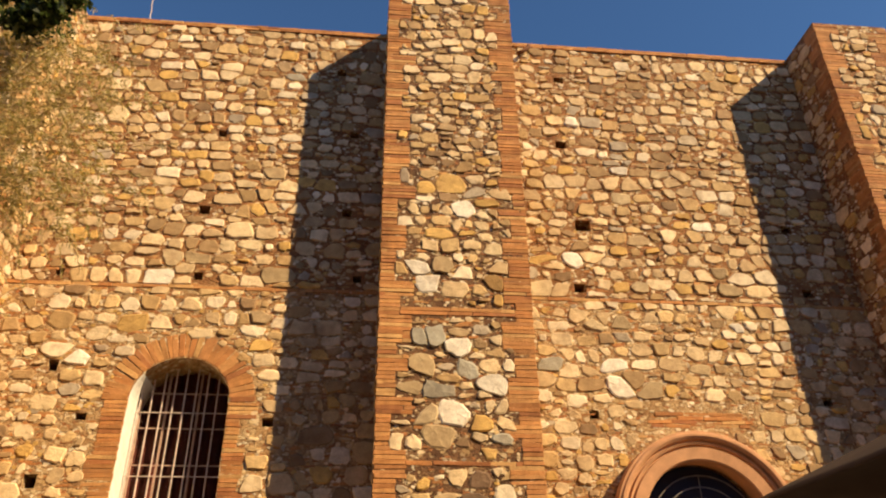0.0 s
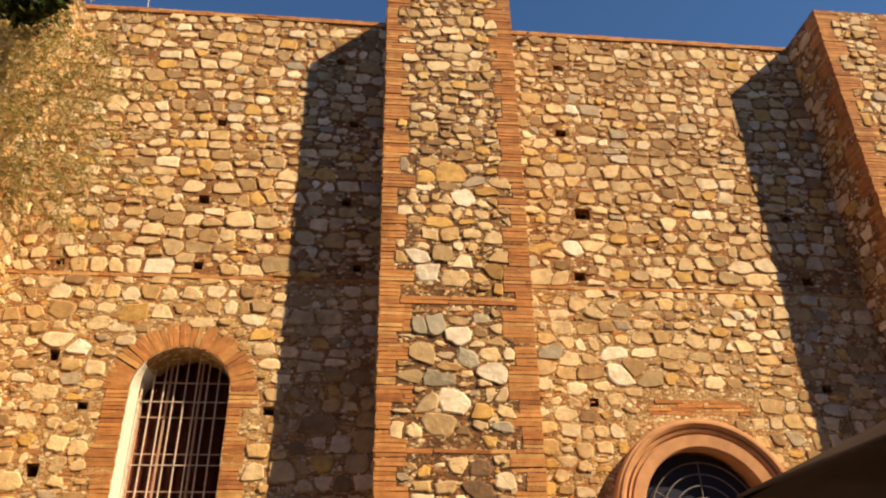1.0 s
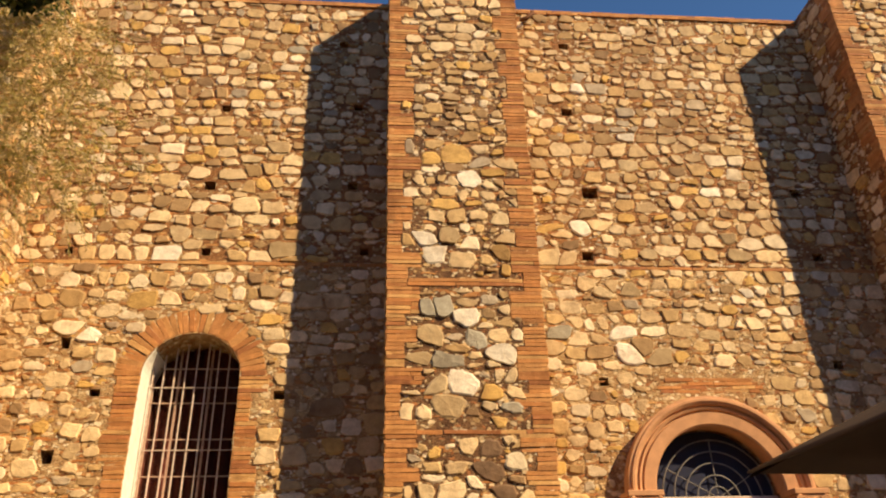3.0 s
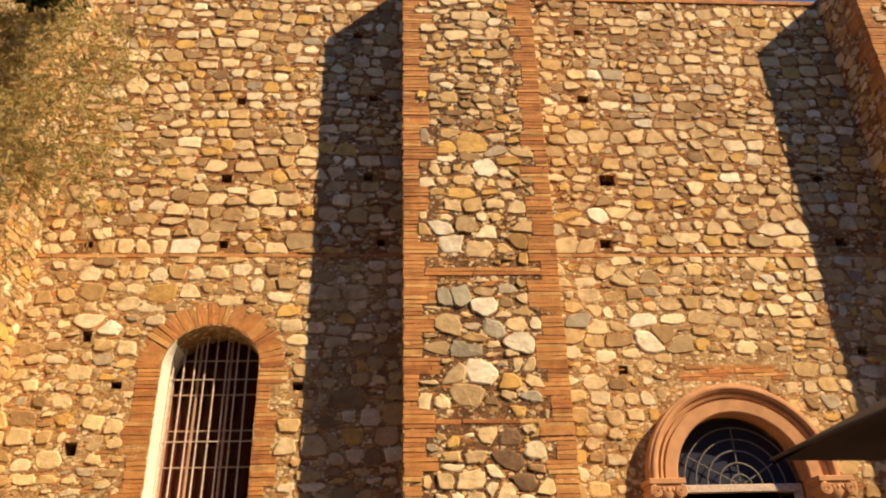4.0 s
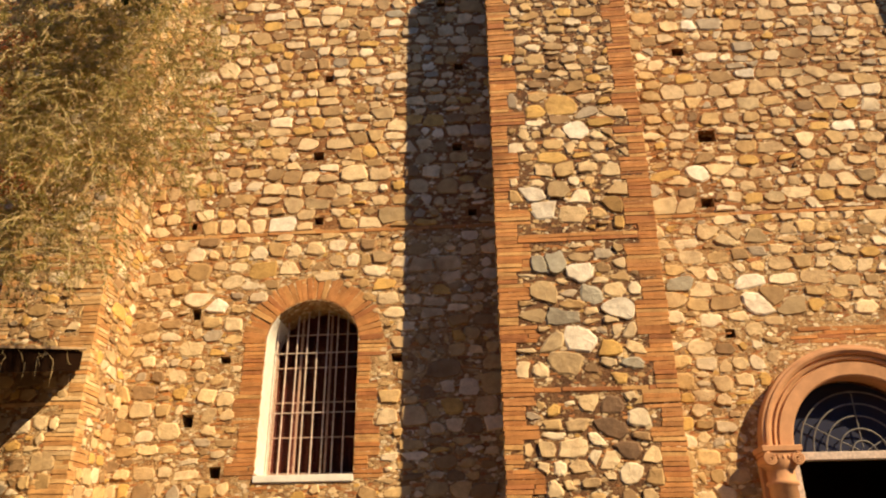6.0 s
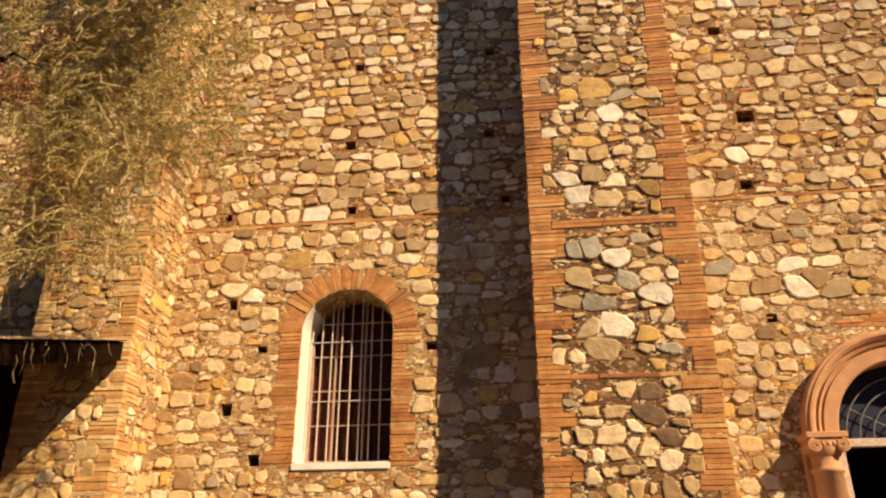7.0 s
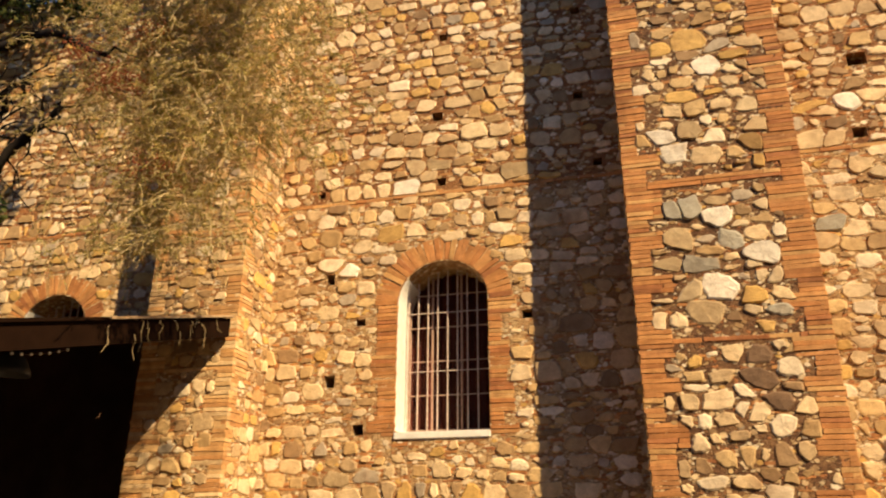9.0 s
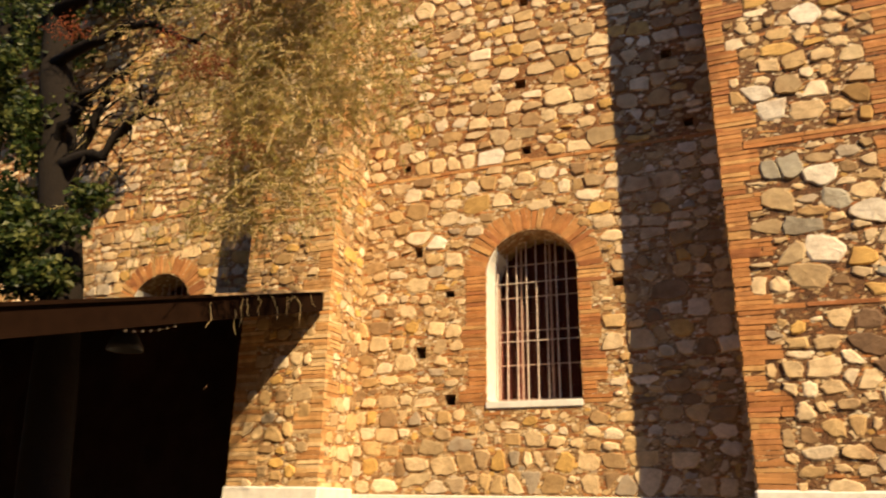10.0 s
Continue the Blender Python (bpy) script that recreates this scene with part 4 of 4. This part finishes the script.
def strands(rng, starts, lengths, leaf_len, leaf_w, gap, spread):
    """Drooping branchlets with narrow leaflets to both sides; returns the leaves' and the stems' vertices and faces."""
    lv, lf = [], []
    stems = bmesh.new()
    for s in starts:
        n = 10
        L = rng.uniform(*lengths)
        a = rng.uniform(0, math.tau)
        out = Vector((math.cos(a), 0.6 * math.sin(a), 0)) * rng.uniform(0.25, spread)
        droop = rng.uniform(0.15, 0.95)
        pts = []
        for i in range(n + 1):
            k = i / n
            pts.append(Vector(s) + out * (k ** 0.7) * L + Vector((0, 0, 0.2 * k - L * droop * k ** 1.6)) + Vector([rng.uniform(-0.02, 0.02) for _ in range(3)]))
        for p in pts:
            p.y = min(p.y, 7.2)
        tube(stems, pts[::2], 0.003, 3, False)
        run = 0.1
        while run < 1.0:
            f = run * n
            i = min(n - 1, int(f))
            p = pts[i].lerp(pts[i + 1], f - i)
            d = (pts[i + 1] - pts[i]).normalized()
            side = d.orthogonal().normalized()
            side.rotate(Matrix.Rotation(rng.uniform(0, math.tau), 3, d))
            ll = leaf_len * rng.uniform(0.6, 1.2)
            tip = p + (side * 0.75 + d * 0.8 + Vector((0, 0, -0.3))).normalized() * ll
            w = d.cross(side).normalized() * leaf_w * rng.uniform(0.7, 1.2)
            mid = p.lerp(tip, 0.45)
            k = len(lv)
            lv += [tuple(p), tuple(mid + w), tuple(tip), tuple(mid - w)]
            lf.append((k, k + 1, k + 2, k + 3))
            run += gap / L * rng.uniform(0.6, 1.4)
    return lv, lf, stems


def pepper_tree():
    rng = random.Random(77)
    tree = thing("pepper_tree", "pepper tree with drooping feathery olive foliage before the church wall", "tree")
    bm = bmesh.new()
    tube(bm, bent((-5.75, 5.45, 0), (-6.15, 5.4, 3.6), 0, 4, rng, 0.04) + bent((-6.55, 5.4, 5.0), (-7.4, 5.4, 8.2), 0, 5, rng, 0.05), [0.26, 0.24, 0.22, 0.21, 0.20, 0.20, 0.19, 0.18, 0.16, 0.14, 0.12], 12)
    part("trunk", bm, BARK, tree, "thick rough trunk, crown shade in its colour", True)
    limbs = []
    for p0, p1, p2, r in (((-6.5, 5.35, 4.95), (-5.75, 5.25, 4.9), (-5.1, 5.2, 5.45), 0.085), ((-6.2, 5.3, 5.02), (-5.95, 5.25, 5.4), (-5.65, 5.2, 5.85), 0.06), ((-6.6, 5.35, 5.15), (-6.2, 5.2, 5.45), (-5.9, 5.1, 5.6), 0.07),
                          ((-7.1, 5.35, 7.0), (-5.6, 5.2, 7.2), (-4.2, 5.1, 6.7), 0.10), ((-7.2, 5.4, 7.3), (-5.4, 5.3, 7.9), (-3.6, 5.2, 7.3), 0.09), ((-6.9, 5.35, 6.3), (-5.7, 5.2, 6.4), (-4.6, 5.1, 5.9), 0.07)):
        pts = bent(p0, p1, 0.04, 4, rng, 0.04)[:-1] + bent(p1, p2, 0.08, 6, rng, 0.05)
        limbs.append(pts)
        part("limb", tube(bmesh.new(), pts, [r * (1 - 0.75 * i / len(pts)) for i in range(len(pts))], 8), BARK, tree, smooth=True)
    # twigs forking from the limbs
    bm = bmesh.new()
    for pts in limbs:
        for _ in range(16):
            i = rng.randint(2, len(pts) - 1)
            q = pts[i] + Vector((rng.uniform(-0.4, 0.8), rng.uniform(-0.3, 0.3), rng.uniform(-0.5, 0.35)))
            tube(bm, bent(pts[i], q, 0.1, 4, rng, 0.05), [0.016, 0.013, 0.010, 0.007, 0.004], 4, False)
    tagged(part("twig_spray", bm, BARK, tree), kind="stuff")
    starts = []
    while len(starts) < 1800:
        # a drooping veil, dense in its middle and thinning to the edges
        y = rng.uniform(4.9, 5.6)
        u, v = rng.gauss(-5.5, 1.35), rng.uniform(5.0, 11.5)
        edge = -3.2 - 0.24 * abs(v - 7.2) + rng.uniform(-0.5, 0.3)
        if (v > 9.2 and u > -7) or u > edge or u < -9.5 or (v < 6.2 and u > -4.4 - rng.random()) or (u < -6.6 and v < 7.2 and rng.random() < 0.8):
            continue
        starts.append((u * y / 8, y, 1.6 + (v - 1.6) * y / 8))
    for _ in range(520):
        y = rng.uniform(4.9, 5.4)
        u, v = rng.gauss(-5.7, 0.8), rng.uniform(6.4, 10.2)
        starts.append((u * y / 8, y, 1.6 + (v - 1.6) * y / 8))
    lv, lf, stems = strands(rng, starts, (0.22, 0.78), 0.052, 0.0048, 0.0145, 1.2)
    tagged(child("crown", mesh("crown", lv, lf, FEATHER), tree, "feathery olive green leaves"), kind="stuff")
    tagged(part("branchlet_spray", stems, BRANCHLET, tree, "pale thin drooping branchlets"), kind="stuff")
    # bunches of small red berries
    bv, bf = [], []
    for c in ((-4.45, 5.0, 5.55), (-4.2, 5.0, 5.42), (-6.45, 5.1, 6.5), (-3.8, 5.0, 4.5), (-4.8, 5.0, 5.85), (-4.0, 4.95, 5.9)):
        for _ in range(280):
            p = Vector(c) + Vector((rng.gauss(0, 0.13), rng.gauss(0, 0.1), rng.gauss(0, 0.06)))
            r = rng.uniform(0.006, 0.011)
            k = len(bv)
            bv += [tuple(p + Vector(q) * r) for q in ((1, 0, 0), (-1, 0, 0), (0, 1, 0), (0, -1, 0), (0, 0, 1.3), (0, 0, -1.3))]
            bf += [tuple(k + i for i in q) for q in ((0, 2, 4), (2, 1, 4), (1, 3, 4), (3, 0, 4), (2, 0, 5), (1, 2, 5), (3, 1, 5), (0, 3, 5))]
    tagged(child("berry_cluster", mesh("berry_cluster", bv, bf, BERRY), tree, "bunches of dry red berries"), kind="stuff")


def broad_leaves(rng, blobs, name, tree):
    lv, lf = [], []
    for c, rad, count in blobs:
        for _ in range(count):
            d = Vector([rng.gauss(0, 1) for _ in range(3)]).normalized() * rng.random() ** 0.45
            p = Vector(c) + Vector((d.x * rad[0], d.y * rad[1], d.z * rad[2]))
            a = Vector((rng.gauss(0, 1), rng.gauss(0, 1), rng.gauss(-0.6, 0.6))).normalized()
            b = a.orthogonal().normalized()
            b.rotate(Matrix.Rotation(rng.uniform(0, math.tau), 3, a))
            l, w = rng.uniform(0.06, 0.11), rng.uniform(0.022, 0.04)
            up = a.cross(b) * 0.012
            k = len(lv)
            lv += [tuple(p), tuple(p + a * l * 0.5 + b * w + up), tuple(p + a * l), tuple(p + a * l * 0.5 - b * w + up), tuple(p + a * l * 0.5)]
            lf += [(k, k + 1, k + 4), (k + 1, k + 2, k + 4), (k + 2, k + 3, k + 4), (k + 3, k, k + 4)]
    tagged(child(name, mesh(name, lv, lf, BROAD), tree, "dark glossy leaves in clumps"), kind="stuff")


def laurel_tree():
    rng = random.Random(91)
    tree = thing("laurel_tree", "tall dark-leaved tree with thick trunk beside the wall", "tree")
    bm = bmesh.new()
    tube(bm, bent((-10.6, 7.2, 0), (-10.2, 6.9, 10.5), 0, 10, rng, 0.08), [0.36 - 0.02 * i for i in range(11)], 12)
    part("trunk", bm, BARK, tree, "thick trunk, crown shade in its colour", True)
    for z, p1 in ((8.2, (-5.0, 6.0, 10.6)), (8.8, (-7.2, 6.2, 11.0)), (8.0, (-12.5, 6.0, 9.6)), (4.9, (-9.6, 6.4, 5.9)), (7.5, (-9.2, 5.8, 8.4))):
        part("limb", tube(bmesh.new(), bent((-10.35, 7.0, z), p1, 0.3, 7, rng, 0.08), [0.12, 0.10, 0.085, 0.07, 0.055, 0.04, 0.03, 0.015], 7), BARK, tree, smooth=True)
    blobs = []
    for _ in range(22):
        y = rng.uniform(6.9, 7.8)
        u = rng.uniform(-13.5, -4.45)
        v = rng.uniform(9.25, 11.6) - (0.5 if u < -8 else 0.0)
        blobs.append(((u * y / 8, y, 1.6 + (v - 1.6) * y / 8), (rng.uniform(0.2, 0.4), 0.3, rng.uniform(0.15, 0.28)), 230))
    for _ in range(18):
        y = rng.uniform(4.5, 4.8)
        u, v = rng.uniform(-6.2, -4.4), rng.uniform(9.3, 10.8)
        blobs.append(((u * y / 8, y, 1.6 + (v - 1.6) * y / 8), (0.15, 0.14, 0.12), 150))
    for _ in range(14):
        y = rng.uniform(6.8, 7.4)
        u, v = rng.uniform(-13.5, -9.2), rng.uniform(9.8, 12.0)
        blobs.append(((u * y / 8, y, 1.6 + (v - 1.6) * y / 8), (0.5, 0.3, 0.35), 260))
    for _ in range(15):
        y = rng.uniform(7.3, 7.75)
        u, v = rng.uniform(-10.9, -7.9), rng.uniform(9.9, 10.8)
        blobs.append(((u * y / 8, y, 1.6 + (v - 1.6) * y / 8), (0.4, 0.2, 0.25), 220))
    for _ in range(18):
        blobs.append(((rng.uniform(-6.75, -5.5), rng.uniform(4.7, 5.0), rng.uniform(3.45, 4.35)), (0.22, 0.18, 0.18), 210))
    for _ in range(14):
        y = rng.uniform(6.8, 7.4)
        u, v = rng.uniform(-13.5, -9.2), rng.uniform(9.8, 12.0)
        blobs.append(((u * y / 8, y, 1.6 + (v - 1.6) * y / 8), (0.5, 0.3, 0.35), 260))
    for _ in range(26):
        z = rng.uniform(4.4, 7.6)
        blobs.append(((rng.uniform(-7.6, -6.35) - 0.25 * (z - 5.0), rng.uniform(4.9, 5.6), z), (0.26, 0.22, 0.3), 190))
    for _ in range(14):
        blobs.append(((rng.uniform(-8.6, -6.4), rng.uniform(6.0, 6.5), rng.uniform(8.0, 9.0)), (0.35, 0.25, 0.25), 170))
    broad_leaves(rng, blobs, "crown", tree)


pepper_tree()
laurel_tree()

# ---- small things ----
spout = thing("rain_spout", "short rusty bent iron spout under the coping", "spout")
RUST = plain_material("rusted iron", (0.17, 0.075, 0.035), 0.85, scale=20)
part("pipe", tube(bmesh.new(), ((2.16, 8.03, 9.60), (2.155, 7.93, 9.61), (2.14, 7.90, 9.54), (2.06, 7.90, 9.46), (1.96, 7.90, 9.40)), 0.03, 10), RUST, spout, smooth=True)
wire = thing("hanging_wire", "thin pale cable rising from the wall top", "cable")
part("strand", tube(bmesh.new(), bent((-3.33, 8.0, TOP - 0.01), (-3.38, 8.0, 10.5), 0, 8, random.Random(3), 0.012), 0.007, 6), IRON, wire)
DULL = plain_material("dull enamel", (0.03, 0.029, 0.028), 0.5)
lamp = thing("stall_lamp", "dull grey enamel lamp hanging under the lean-to roof", "lamp")
LX, LY, LZ = -4.80, 5.0, 2.80
part("shade", lathe(bmesh.new(), ((0.03, 0.2), (0.05, 0.18), (0.09, 0.14), (0.14, 0.05), (0.15, 0.0), (0.14, 0.002), (0.05, 0.165)), (LX, LY, LZ), 24), DULL, lamp, "dull enamel shade", True)
part("cord", tube(bmesh.new(), ((LX, LY, LZ + 0.2), (LX, LY, lean_z(LY) - 0.03)), 0.006, 6), TARP, lamp)
twigs = thing("dry_twigs", "bare pale twigs caught on the edge of the lean-to roof", "twigs")
rng = random.Random(8)
for k in range(14):
    y = 6.9 - k * 0.11 + rng.uniform(-0.1, 0.1)
    a = Vector((-4.27, y, lean_z(y) + 0.01))
    part("twig", tube(bmesh.new(), bent(a, a + Vector((0.08, rng.uniform(-0.25, 0.15), -rng.uniform(0.12, 0.42))), 0.05, 5, rng, 0.035), [0.007, 0.006, 0.0055, 0.005, 0.004, 0.002], 5), TWIG, twigs)
# pale dots on a cord, added to stand in for glints under the beam
beads = thing("glint_string", "short row of small pale dots added for glints under the roof beam", "decoration")
pts = [(-4.44, 4.62 + 0.09 * k, lean_z(4.62 + 0.09 * k) - 0.26 - 0.02 * math.sin(math.pi * k / 6)) for k in range(7)]
cord = part("cord", tube(bmesh.new(), [(-4.44, 4.58, lean_z(4.58) - 0.23)] + pts + [(-4.44, 5.2, lean_z(5.2) - 0.23)], 0.003, 5), TARP, beads)
for p in pts:
    part("bead", lathe(bmesh.new(), ((0.001, -0.014), (0.010, -0.009), (0.013, 0.0), (0.010, 0.009), (0.001, 0.014)), p, 8), WHITEWASH, cord, smooth=True)
